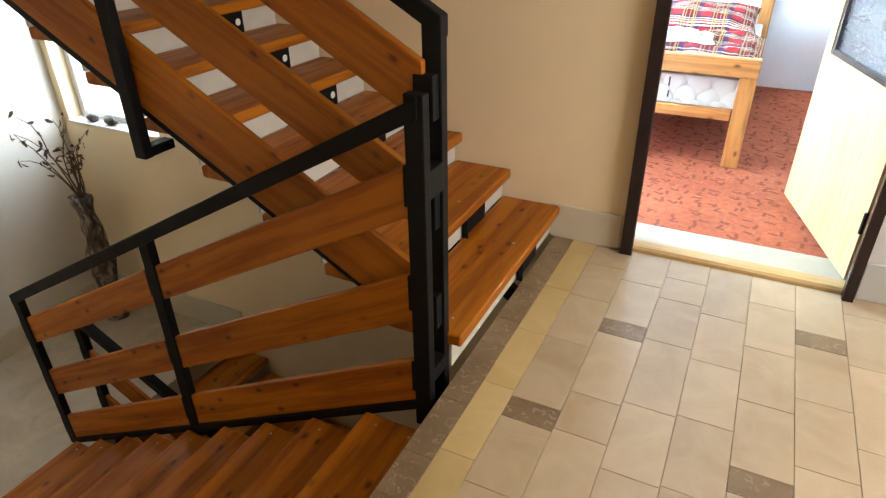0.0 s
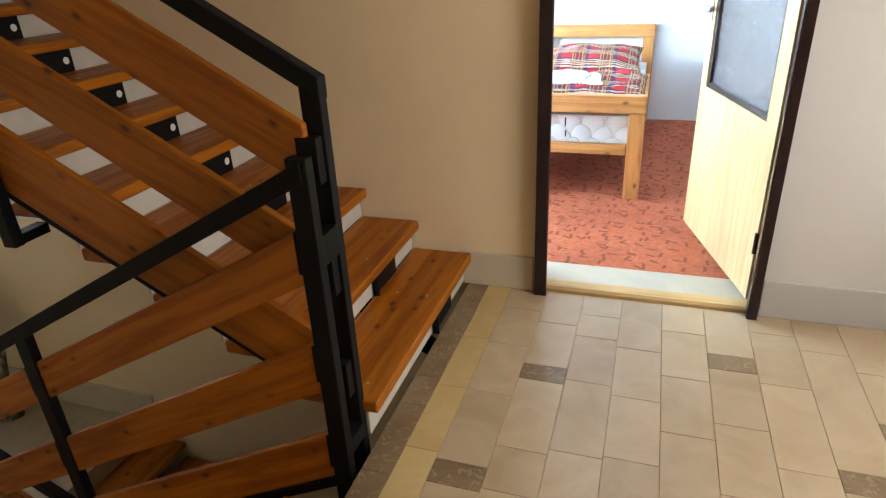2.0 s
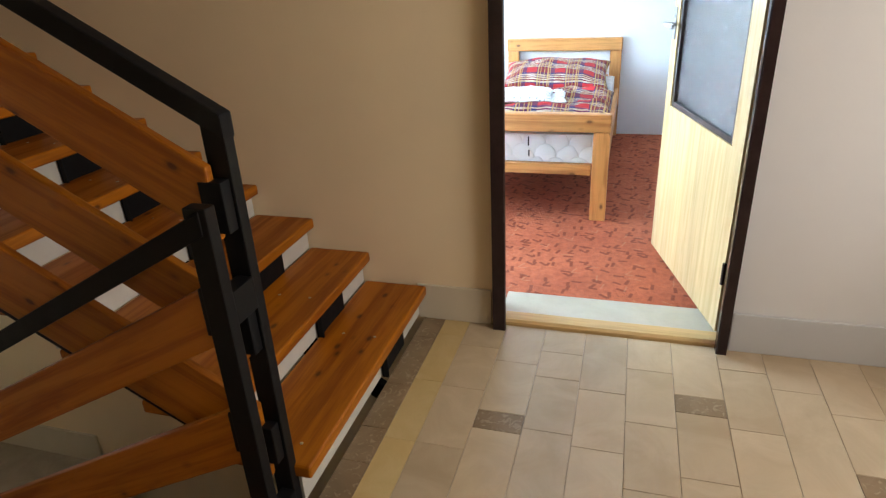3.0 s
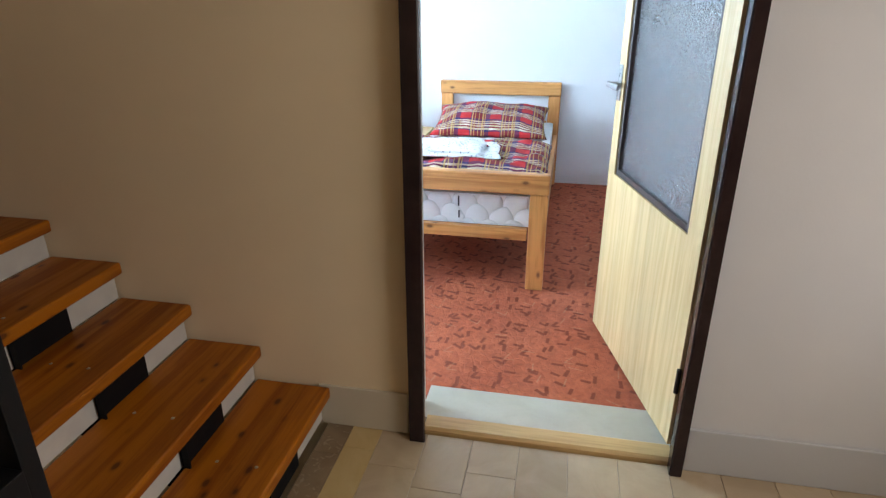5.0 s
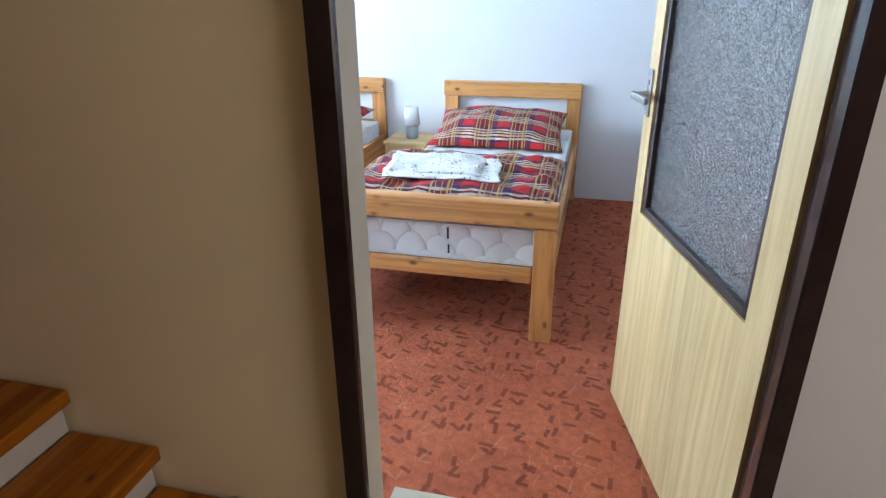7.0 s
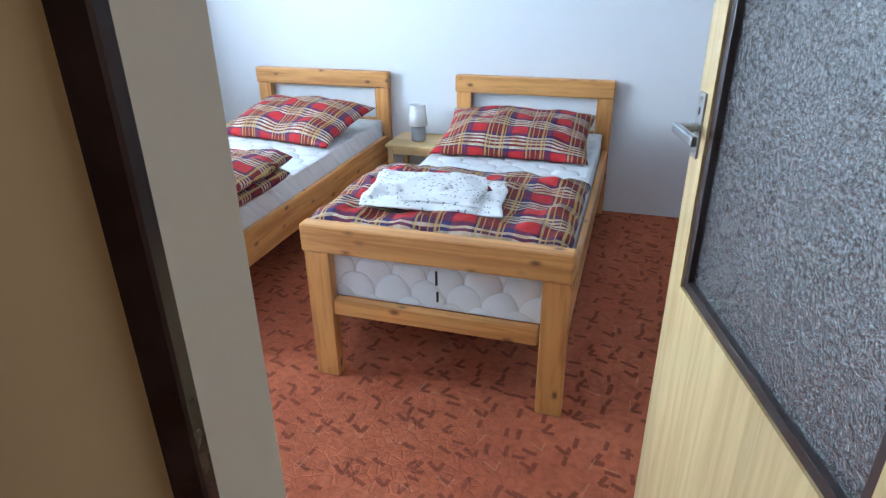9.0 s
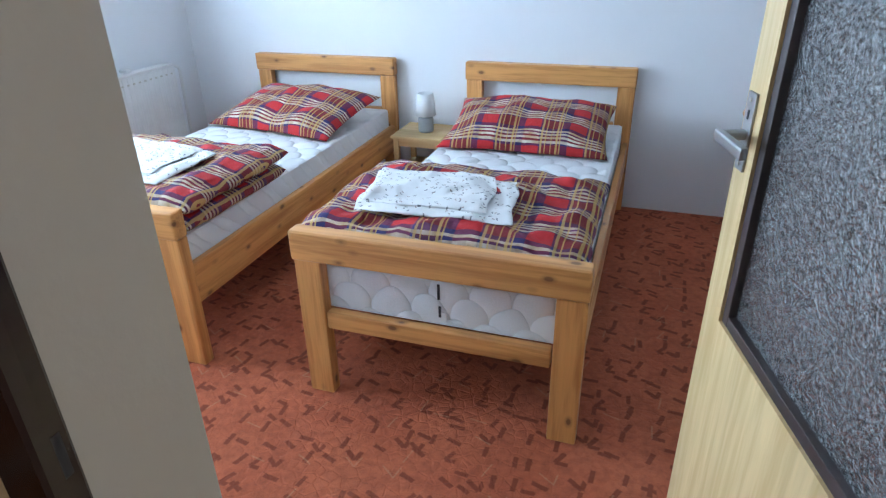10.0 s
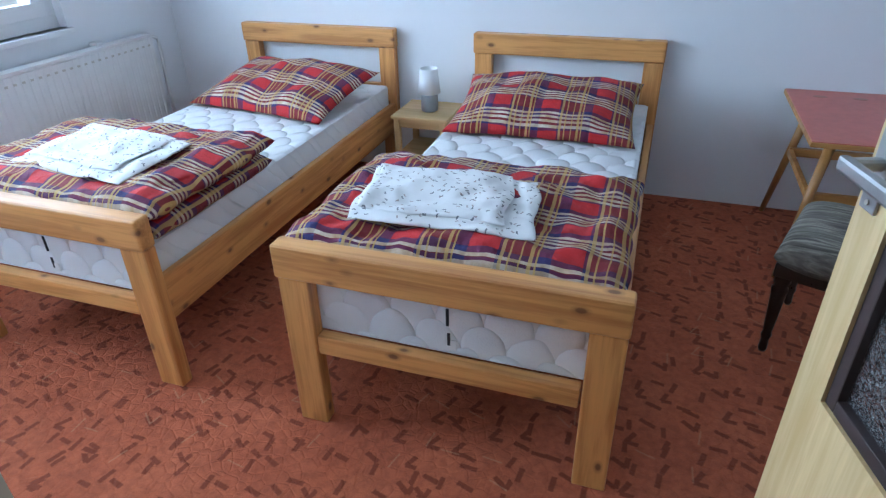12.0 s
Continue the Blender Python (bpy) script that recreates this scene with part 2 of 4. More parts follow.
def carpet_material():
    m, t, b = material("terracotta_carpet", 0.95)
    v = coords(t)
    col = ramp(t, noise_tex(t, v, 3.0, 5), [(0.3, (0.37, 0.082, 0.033)), (0.7, (0.46, 0.116, 0.049))])
    fine = noise_tex(t, v, 320, 2)
    col = mix(t, 0.5, col, ramp(t, fine, [(0.3, (0.72, 0.72, 0.72)), (0.7, (1.2, 1.2, 1.2))]), "MULTIPLY")

    blotch = noise_tex(t, v, 34, 4, 0.65)
    col = mix(t, 0.8, col, ramp(t, blotch, [(0.32, (0.70, 0.66, 0.64)), (0.6, (1.08, 1.08, 1.08))]), "MULTIPLY")

    def dashes(scale, shift, length, width, size):
        mv = node(t, "ShaderNodeMapping", {"Vector": v, "Location": shift}).outputs[0]
        vo = node(t, "ShaderNodeTexVoronoi", {"Vector": mv, "Scale": scale, "Randomness": 0.85}, voronoi_dimensions="2D")
        d = node(t, "ShaderNodeVectorMath", {0: mv, 1: vo.outputs["Position"]}, operation="SUBTRACT").outputs[0]
        rnd = node(t, "ShaderNodeSeparateColor", {0: vo.outputs["Color"]})
        ang = math_node(t, "ADD", math_node(t, "MULTIPLY", math_node(t, "ROUND", rnd.outputs[0]), 1.45), math_node(t, "MULTIPLY", rnd.outputs[1], 0.7))
        r = node(t, "ShaderNodeVectorRotate", {"Vector": d, "Angle": ang}, rotation_type="Z_AXIS").outputs[0]
        xyz = node(t, "ShaderNodeSeparateXYZ", {0: r})
        wob = math_node(t, "MULTIPLY", math_node(t, "SUBTRACT", noise_tex(t, mv, 120, 2), 0.5), 0.006)
        def inside(value, half):
            n = node(t, "ShaderNodeMapRange", {0: math_node(t, "ADD", math_node(t, "ABSOLUTE", value), wob), 1: half - 0.0022, 2: half + 0.0022, 3: 1.0, 4: 0.0})
            return n.outputs[0]

        inx, iny = inside(xyz.outputs[0], length), inside(xyz.outputs[1], width)
        on = math_node(t, "GREATER_THAN", rnd.outputs[2], size)
        second = node(t, "ShaderNodeVectorRotate", {"Vector": node(t, "ShaderNodeVectorMath", {0: r, 1: (length * 0.95, 0, 0)}, operation="SUBTRACT").outputs[0], "Angle": 1.15}, rotation_type="Z_AXIS").outputs[0]
        two = node(t, "ShaderNodeSeparateXYZ", {0: node(t, "ShaderNodeVectorMath", {0: second, 1: (length * 0.7, 0, 0)}, operation="ADD").outputs[0]})
        in2 = math_node(t, "MULTIPLY", inside(two.outputs[0], length * 0.75), inside(two.outputs[1], width))
        in2 = math_node(t, "MULTIPLY", in2, math_node(t, "GREATER_THAN", rnd.outputs[1], 0.74))
        return math_node(t, "MULTIPLY", math_node(t, "MAXIMUM", math_node(t, "MULTIPLY", inx, iny), in2), on)

    dark = math_node(t, "MAXIMUM", dashes(10.5, (0, 0, 0), 0.026, 0.0082, 0.06), dashes(10.0, (0.51, 0.33, 0), 0.022, 0.0076, 0.35))
    pale = dashes(8.0, (0.2, 0.7, 0), 0.030, 0.0022, 0.5)
    col = mix(t, math_node(t, "MULTIPLY", dark, 0.84), col, (0.165, 0.025, 0.007))
    col = mix(t, math_node(t, "MULTIPLY", pale, 0.4), col, (0.50, 0.26, 0.15))
    t.links.new(col, b.inputs["Base Color"])
    crease = node(t, "ShaderNodeTexVoronoi", {"Vector": v, "Scale": 26.0}, feature="DISTANCE_TO_EDGE").outputs["Distance"]
    h = math_node(t, "ADD", math_node(t, "MULTIPLY", fine, 0.5), math_node(t, "MULTIPLY", math_node(t, "MINIMUM", crease, 0.12), 3.0))
    bump(t, b, h, 0.8, 0.006)
    return m


CARPET = carpet_material()


def plaid_material():
    """Red tartan cotton: red fields edged in navy, tan and gold stripes."""
    m, t, b = material("red_plaid_cotton", 0.8)
    uv = t.nodes.new("ShaderNodeTexCoord").outputs["UV"]
    wob = node(t, "ShaderNodeVectorMath", {0: node(t, "ShaderNodeTexNoise", {"Vector": uv, "Scale": 7.0, "Detail": 2.0}).outputs["Color"], "Scale": 0.012}, operation="SCALE").outputs[0]
    xyz = node(t, "ShaderNodeSeparateXYZ", {0: node(t, "ShaderNodeVectorMath", {0: uv, 1: wob}, operation="ADD").outputs[0]})
    fu = math_node(t, "FRACT", math_node(t, "DIVIDE", xyz.outputs[0], 0.215))
    fv = math_node(t, "FRACT", math_node(t, "DIVIDE", xyz.outputs[1], 0.150))
    red, navy, wine, tan, gold, cream = (0.45, 0.007, 0.010), (0.016, 0.012, 0.095), (0.13, 0.004, 0.010), (0.44, 0.28, 0.13), (0.52, 0.33, 0.09), (0.66, 0.58, 0.48)
    dusk = (0.22, 0.005, 0.010)
    field_u = ramp(t, fu, [(0.0, navy), (0.06, dusk), (0.42, navy), (0.50, wine), (0.90, navy)], "CONSTANT")
    field_v = ramp(t, fv, [(0.0, navy), (0.07, dusk), (0.46, navy), (0.56, wine), (0.74, navy), (0.86, wine), (0.94, navy)], "CONSTANT")
    both = mix(t, 0.5, field_u, field_v)
    in_u = ramp(t, fu, [(0.0, (0, 0, 0)), (0.06, (1, 1, 1)), (0.42, (0, 0, 0))], "CONSTANT")
    in_v = ramp(t, fv, [(0.0, (0, 0, 0)), (0.07, (1, 1, 1)), (0.46, (0, 0, 0))], "CONSTANT")
    col = mix(t, math_node(t, "MULTIPLY", in_u, in_v), both, red)
    off, on = (0, 0, 0), (1, 1, 1)
    lv = ramp(t, fv, [(0.0, off), (0.50, on), (0.565, off), (0.625, on), (0.69, off), (0.75, on), (0.815, off), (0.875, on), (0.94, off)], "CONSTANT")
    lu = ramp(t, fu, [(0.0, off), (0.455, on), (0.50, off), (0.555, on), (0.58, off), (0.69, on), (0.71, off), (0.80, on), (0.845, off), (0.88, on), (0.905, off)], "CONSTANT")
    thread = ramp(t, noise_tex(t, uv, 16, 3), [(0.35, tan), (0.65, cream)])
    col = mix(t, math_node(t, "MULTIPLY", lv, math_node(t, "ADD", 0.70, math_node(t, "MULTIPLY", in_u, 0.25))), col, thread)
    col = mix(t, math_node(t, "MULTIPLY", lu, 0.68), col, gold)
    weave = noise_tex(t, uv, 420, 2)
    col = mix(t, 0.4, col, ramp(t, weave, [(0.3, (0.75, 0.75, 0.75)), (0.7, (1.2, 1.2, 1.2))]), "MULTIPLY")
    t.links.new(col, b.inputs["Base Color"])
    h = math_node(t, "ADD", math_node(t, "MULTIPLY", weave, 0.15), noise_tex(t, uv, 26, 3))
    bump(t, b, h, 0.85, 0.014)
    return m


PLAID = plaid_material()


def quilt_material():
    m, t, b = material("white_quilted_ticking", 0.75)
    v = coords(t)
    n1 = noise_tex(t, v, 5, 3)
    t.links.new(ramp(t, n1, [(0.3, (0.72, 0.73, 0.75)), (0.7, (0.80, 0.81, 0.82))]), b.inputs["Base Color"])
    # rows of overlapping scallops
    xyz = node(t, "ShaderNodeSeparateXYZ", {0: node(t, "ShaderNodeVectorMath", {0: v, 1: node(t, "ShaderNodeVectorMath", {0: node(t, "ShaderNodeTexNoise", {"Vector": v, "Scale": 6.0, "Detail": 1.0}).outputs["Color"], "Scale": 0.05}, operation="SCALE").outputs[0]}, operation="ADD").outputs[0]})
    along = math_node(t, "DIVIDE", xyz.outputs[0], 0.135)
    across = math_node(t, "DIVIDE", math_node(t, "ADD", xyz.outputs[1], xyz.outputs[2]), 0.082)
    row = math_node(t, "MULTIPLY", math_node(t, "FLOOR", across), 0.5)
    fv = math_node(t, "FRACT", across)

    def reach(shift, rise):
        cu = math_node(t, "SUBTRACT", math_node(t, "FRACT", math_node(t, "ADD", math_node(t, "ADD", along, row), shift)), 0.5)
        cv = math_node(t, "MULTIPLY", rise, 0.5)
        return math_node(t, "SQRT", math_node(t, "ADD", math_node(t, "MULTIPLY", cu, cu), math_node(t, "MULTIPLY", cv, cv)))

    def dome(d):
        return math_node(t, "SQRT", math_node(t, "MAXIMUM", math_node(t, "SUBTRACT", 0.25, math_node(t, "MULTIPLY", d, d)), 0.0))

    near, behind = reach(0.0, fv), reach(0.5, math_node(t, "SUBTRACT", 1.0, fv))
    inside = math_node(t, "LESS_THAN", near, 0.5)
    edge = math_node(t, "SUBTRACT", 1.0, inside)
    seam = math_node(t, "ADD", math_node(t, "MULTIPLY", inside, dome(near)), math_node(t, "MULTIPLY", edge, dome(behind)))
    h = math_node(t, "ADD", seam, math_node(t, "MULTIPLY", noise_tex(t, v, 160, 2), 0.05))
    bump(t, b, h, 0.8, 0.045)
    return m


QUILT = quilt_material()


def print_material():
    """White cotton with a scattered small dark print."""
    m, t, b = material("white_printed_cotton", 0.8)
    uv = t.nodes.new("ShaderNodeTexCoord").outputs["UV"]

    def specks(scale, shift, l, w, keep):
        mv = node(t, "ShaderNodeMapping", {"Vector": uv, "Location": shift}).outputs[0]
        vo = node(t, "ShaderNodeTexVoronoi", {"Vector": mv, "Scale": scale, "Randomness": 0.9}, voronoi_dimensions="2D")
        d = node(t, "ShaderNodeVectorMath", {0: mv, 1: vo.outputs["Position"]}, operation="SUBTRACT").outputs[0]
        rnd = node(t, "ShaderNodeSeparateColor", {0: vo.outputs["Color"]})
        r = node(t, "ShaderNodeVectorRotate", {"Vector": d, "Angle": math_node(t, "MULTIPLY", rnd.outputs[0], 6.28)}, rotation_type="Z_AXIS").outputs[0]
        xyz = node(t, "ShaderNodeSeparateXYZ", {0: r})
        bent = math_node(t, "ADD", xyz.outputs[1], math_node(t, "MULTIPLY", math_node(t, "MULTIPLY", xyz.outputs[0], xyz.outputs[0]), 60.0))
        return math_node(t, "MULTIPLY", math_node(t, "MULTIPLY", math_node(t, "LESS_THAN", math_node(t, "ABSOLUTE", xyz.outputs[0]), l), math_node(t, "LESS_THAN", math_node(t, "ABSOLUTE", bent), w)), math_node(t, "GREATER_THAN", rnd.outputs[2], keep))

    dark = specks(36, (0, 0, 0), 0.0058, 0.0023, 0.38)
    rusty = specks(31, (0.3, 0.1, 0), 0.0052, 0.0023, 0.48)
    cloth = ramp(t, noise_tex(t, uv, 12, 3), [(0.3, (0.74, 0.74, 0.75)), (0.7, (0.82, 0.82, 0.82))])
    col = mix(t, math_node(t, "MULTIPLY", dark, 0.85), cloth, (0.09, 0.10, 0.12))
    col = mix(t, math_node(t, "MULTIPLY", rusty, 0.7), col, (0.30, 0.20, 0.17))
    t.links.new(col, b.inputs["Base Color"])
    bump(t, b, noise_tex(t, uv, 24, 4), 0.4, 0.006)
    return m


PRINT = print_material()


def seat_material():
    m, t, b = material("grey_ribbed_upholstery", 0.9)
    v = coords(t, (2.0, 26.0, 2.0))
    f = noise_tex(t, v, 3.2, 4, 0.6, 0.8)
    t.links.new(ramp(t, f, [(0.33, (0.045, 0.038, 0.030)), (0.5, (0.14, 0.122, 0.098)), (0.66, (0.32, 0.29, 0.24))]), b.inputs["Base Color"])
    bump(t, b, f, 0.4, 0.004)
    return m


SEAT = seat_material()


def laminate():
    m, t, b = material("red_laminate", 0.3)
    v = coords(t)
    t.links.new(ramp(t, noise_tex(t, v, 30, 5), [(0.3, (0.42, 0.085, 0.065)), (0.7, (0.50, 0.115, 0.085))]), b.inputs["Base Color"])
    bump(t, b, noise_tex(t, v, 8, 2), 0.03, 0.002)
    return m


RED_TOP = laminate()
SPOT = plain("faded_brown_motif", (0.30, 0.12, 0.08), 0.35)


def glass_material(name, rough, relief=0.0, ior=1.18):
    m, t, b = material(name, rough)
    b.inputs["Base Color"].default_value = (0.97, 1.0, 1.0, 1)
    b.inputs["Transmission Weight"].default_value = 1.0
    b.inputs["IOR"].default_value = ior
    if relief:
        v = coords(t, (1.0, 1.0, 1.0))
        h = node(t, "ShaderNodeTexNoise", {"Vector": v, "Scale": 95.0, "Detail": 2.0, "Distortion": 1.6}).outputs[0]
        bump(t, b, h, relief, 0.02)
    return m


FROSTED = glass_material("patterned_glass", 0.25, 0.9, 1.5)
CLEAR = glass_material("window_glass", 0.0)


def driftwood():
    m, t, b = material("mottled_silver_bark", 0.7)
    v = coords(t, (1, 1, 0.45))
    f = noise_tex(t, v, 14, 5, 0.6, 1.0)
    t.links.new(ramp(t, f, [(0.38, (0.03, 0.022, 0.018)), (0.5, (0.11, 0.085, 0.065)), (0.62, (0.34, 0.31, 0.27))]), b.inputs["Base Color"])
    bump(t, b, f, 0.6, 0.015)
    return m


DRIFT = driftwood()


def sky_glow():
    m = bpy.data.materials.new("pale_overcast_sky")
    m.use_nodes = True
    t = m.node_tree
    t.nodes.remove(t.nodes["Principled BSDF"])
    cloud = ramp(t, noise_tex(t, coords(t), 0.25, 3), [(0.3, (0.80, 0.92, 1.0)), (0.7, (0.92, 0.97, 1.0))])
    e = node(t, "ShaderNodeEmission", {"Color": cloud, "Strength": 1.4})
    t.links.new(e.outputs[0], t.nodes["Material Output"].inputs["Surface"])
    return m


SKYGLOW = sky_glow()


# ---- building helpers ----
def finish(bm, name, mat, smooth=False):
    me = bpy.data.meshes.new(name)
    bm.normal_update()
    bm.to_mesh(me)
    bm.free()
    if mat is not None:
        me.materials.append(mat)
    if smooth:
        for p in me.polygons:
            p.use_smooth = True
    return me


def box(x0, x1, y0, y1, z0, z1, r=0.0, seg=2, bm=None):
    own = bm is None
    b = bmesh.new()
    bmesh.ops.create_cube(b, size=1.0)
    for v in b.verts:
        v.co = Vector(((x0 + x1) / 2 + v.co.x * (x1 - x0), (y0 + y1) / 2 + v.co.y * (y1 - y0), (z0 + z1) / 2 + v.co.z * (z1 - z0)))
    if r > 0:
        bmesh.ops.bevel(b, geom=b.edges[:], offset=r, segments=seg, profile=0.6, affect="EDGES")
    if own:
        return b
    return join(bm, b)


def join(bm, other):
    me = bpy.data.meshes.new("tmp")
    other.to_mesh(me)
    other.free()
    bm.from_mesh(me)
    bpy.data.meshes.remove(me)
    return bm


def prism(profile, axis, a, b2, r=0.0, seg=2):
    """A closed outline of (u, v) pairs drawn out along an axis from a to b2."""
    bm = bmesh.new()
    put = {"x": lambda u, v, w: (w, u, v), "y": lambda u, v, w: (u, w, v), "z": lambda u, v, w: (u, v, w)}[axis]
    lo = [bm.verts.new(put(u, v, a)) for u, v in profile]
    hi = [bm.verts.new(put(u, v, b2)) for u, v in profile]
    n = len(profile)
    bm.faces.new(lo)
    bm.faces.new(hi[::-1])
    for i in range(n):
        bm.faces.new((lo[i], hi[i], hi[(i + 1) % n], lo[(i + 1) % n]))
    bmesh.ops.recalc_face_normals(bm, faces=bm.faces[:])
    if r > 0:
        bmesh.ops.bevel(bm, geom=bm.edges[:], offset=r, segments=seg, profile=0.6, affect="EDGES")
    return bm


def lathe(profile, steps=24, at=(0, 0, 0)):
    """A turned body from (radius, height) pairs."""
    bm = bmesh.new()
    rows = []
    for r, z in profile:
        rows.append([bm.verts.new((at[0] + r * math.cos(2 * math.pi * i / steps), at[1] + r * math.sin(2 * math.pi * i / steps), at[2] + z)) for i in range(steps)])
    for a, b2 in zip(rows, rows[1:]):
        for i in range(steps):
            bm.faces.new((a[i], a[(i + 1) % steps], b2[(i + 1) % steps], b2[i]))
    bm.faces.new(rows[0][::-1])
    bm.faces.new(rows[-1])
    bmesh.ops.recalc_face_normals(bm, faces=bm.faces[:])
    return bm


def tube(points, radii, steps=8):
    """A round bar through points, with a radius at each."""
    bm = bmesh.new()
    rows = []
    pts = [Vector(p) for p in points]
    for i, p in enumerate(pts):
        d = (pts[min(i + 1, len(pts) - 1)] - pts[max(i - 1, 0)]).normalized()
        side = d.cross(Vector((0, 0, 1)) if abs(d.z) < 0.9 else Vector((1, 0, 0))).normalized()
        up = side.cross(d)
        rows.append([bm.verts.new(p + radii[i] * (math.cos(2 * math.pi * k / steps) * side + math.sin(2 * math.pi * k / steps) * up)) for k in range(steps)])
    for a, b2 in zip(rows, rows[1:]):
        for k in range(steps):
            bm.faces.new((a[k], a[(k + 1) % steps], b2[(k + 1) % steps], b2[k]))
    bm.faces.new(rows[0])
    bm.faces.new(rows[-1])
    bmesh.ops.recalc_face_normals(bm, faces=bm.faces[:])
    return bm


def thing(name, at, label, category, group="", turn=0):
    ob = new(name)
    ob.empty_display_size = 0.1
    ob.matrix_world = pose(*at, 0, 0, turn)
    return tagged(ob, label, category, group)


def part(name, bm, mat, parent, label="", smooth=False, world_coords=True):
    """One mesh under a thing; its coordinates are the world's unless told otherwise."""
    if world_coords:
        m = parent.matrix_world if parent.parent is None else parent.parent.matrix_world @ parent.matrix_basis
        bmesh.ops.transform(bm, matrix=m.inverted(), verts=bm.verts[:])
    ob = new(name, finish(bm, name, mat, smooth))
    ob.parent = parent
    return tagged(ob, label)


def solo(name, bm, mat, label, category="", kind="", smooth=False, at=None):
    """A thing of one mesh; its origin goes to at."""
    if at is not None:
        bmesh.ops.translate(bm, vec=-Vector(at), verts=bm.verts[:])
    ob = new(name, finish(bm, name, mat, smooth))
    if at is not None:
        ob.location = at
    return tagged(ob, label, category, "", kind)


def structure(name, bm, mat, label):
    return solo(name, bm, mat, label, "", "structure")


def lump(x, y, z, f, k=1.0):
    return k * noise.noise(Vector((x * f, y * f, z * f)))


# ---- structure ----
def wall_with_hole(axis, at0, at1, u0, u1, z0, z1, hole):
    """A wall slab between two planes of an axis, with one rectangular opening (ua, ub, za, zb)."""
    ua, ub, za, zb = hole
    bm = bmesh.new()
    for p, q, r, t in ((u0, ua, z0, z1), (ub, u1, z0, z1), (ua, ub, zb, z1), (ua, ub, z0, za)):
        if q - p > 1e-4 and t - r > 1e-4:
            if axis == "y":
                box(p, q, at0, at1, r, t, bm=bm)
            else:
                box(at0, at1, p, q, r, t, bm=bm)
    bmesh.ops.remove_doubles(bm, verts=bm.verts[:], dist=1e-5)
    return bm


DOOR_L, DOOR_R, DOOR_TOP = -0.398, 0.525, 2.0
WELL_Y0 = 2.95

# wall between hall and bedroom: hall side and bedroom side skins of one wall
structure("wall_door_hall_left", box(EDGE - 0.12, DOOR_L, WALL, BACK - 0.06, -0.25, 2.6), HALL_PAINT, "warm beige painted plaster wall beside the bedroom doorway")
# same paint as the left side; its paler colour stands in for daylight
structure("wall_door_hall_right", box(DOOR_R + 0.004, 2.3, WALL, BACK - 0.06, -0.25, 2.6), DAYLIT_PAINT, "hall wall beside the door frame, bluish daylight put into its pale colour")
structure("wall_door_hall_head", box(DOOR_L, DOOR_R + 0.004, WALL, BACK - 0.06, DOOR_TOP, 2.6), HALL_PAINT, "beige painted wall above the doorway")
structure("wall_door_bedroom_side", wall_with_hole("y", BACK - 0.06, BACK, WIN_X - 0.3, 2.1, -0.25, 2.6, (DOOR_L, DOOR_R, -0.05, DOOR_TOP)), ROOM_PAINT, "white painted bedroom wall round the doorway")
structure("wall_stairwell_far", wall_with_hole("y", WALL, BACK - 0.06, LAND_X - 0.3, EDGE - 0.12, -2.9, 4.2, (-4.235, -3.36, 0.100, 1.32)), HALL_PAINT, "beige painted stairwell wall with a small landing window")
structure("wall_stairwell_end", box(LAND_X - 0.3, LAND_X, WELL_Y0, WALL, -2.9, 4.2), WELL_PAINT, "pale painted end wall of the stairwell landing")
structure("wall_stairwell_near", box(LAND_X - 0.3, EDGE, WELL_Y0 - 0.2, WELL_Y0, -2.9, 4.2), HALL_PAINT, "beige painted side wall of the stairwell")
structure("wall_stairwell_under", box(EDGE + 0.02, EDGE + 0.2, WELL_Y0, WALL, -2.9, HALL - 0.2), WELL_PAINT, "plain painted wall under the hall floor edge")
structure("wall_stairwell_above", box(EDGE, EDGE + 0.2, WELL_Y0, WALL, 2.62, 4.2), WELL_PAINT, "plain painted wall above the hall ceiling edge")
structure("wall_hall_west", box(EDGE - 0.2, EDGE, 0.5, WELL_Y0 - 0.2, -0.25, 2.6), HALL_PAINT, "plain beige hall wall")
structure("wall_hall_back", box(EDGE - 0.2, 2.6, 0.3, 0.5, -0.25, 2.6), HALL_PAINT, "plain beige hall wall")
structure("wall_hall_east", wall_with_hole("x", 1.75, 2.0, 0.5, WALL, -0.25, 2.6, (3.7, 5.1, 0.8, 2.2)), HALL_PAINT, "beige hall wall with a window opening")
structure("wall_bedroom_far", box(WIN_X - 0.3, 2.1, FAR, FAR + 0.25, -0.2, 2.6), ROOM_PAINT, "white painted far wall of the bedroom")
structure("wall_bedroom_window", wall_with_hole("x", WIN_X - 0.28, WIN_X, BACK, FAR, -0.2, 2.6, (5.95, 8.07, 0.892, 1.98)), ROOM_PAINT, "white painted bedroom wall with a window above the radiator")
structure("wall_bedroom_east", box(1.9, 2.1, BACK, FAR, -0.2, 2.6), ROOM_PAINT, "plain white bedroom wall")
structure("ceiling_hall", box(EDGE, 2.5, 0.4, BACK, 2.55, 2.7), CEILING, "white painted hall ceiling")
structure("ceiling_bedroom", box(WIN_X - 0.3, 2.1, BACK, FAR + 0.2, 2.55, 2.7), CEILING, "white painted bedroom ceiling")
structure("ceiling_stairwell", box(LAND_X - 0.3, EDGE + 0.2, WELL_Y0 - 0.2, BACK, 4.1, 4.25), CEILING, "white painted stairwell ceiling")
structure("floor_stairwell", box(LAND_X - 0.3, EDGE + 0.2, WELL_Y0 - 0.2, BACK, -3.0, -2.85), LANDSTONE, "stone floor at the foot of the stairwell")
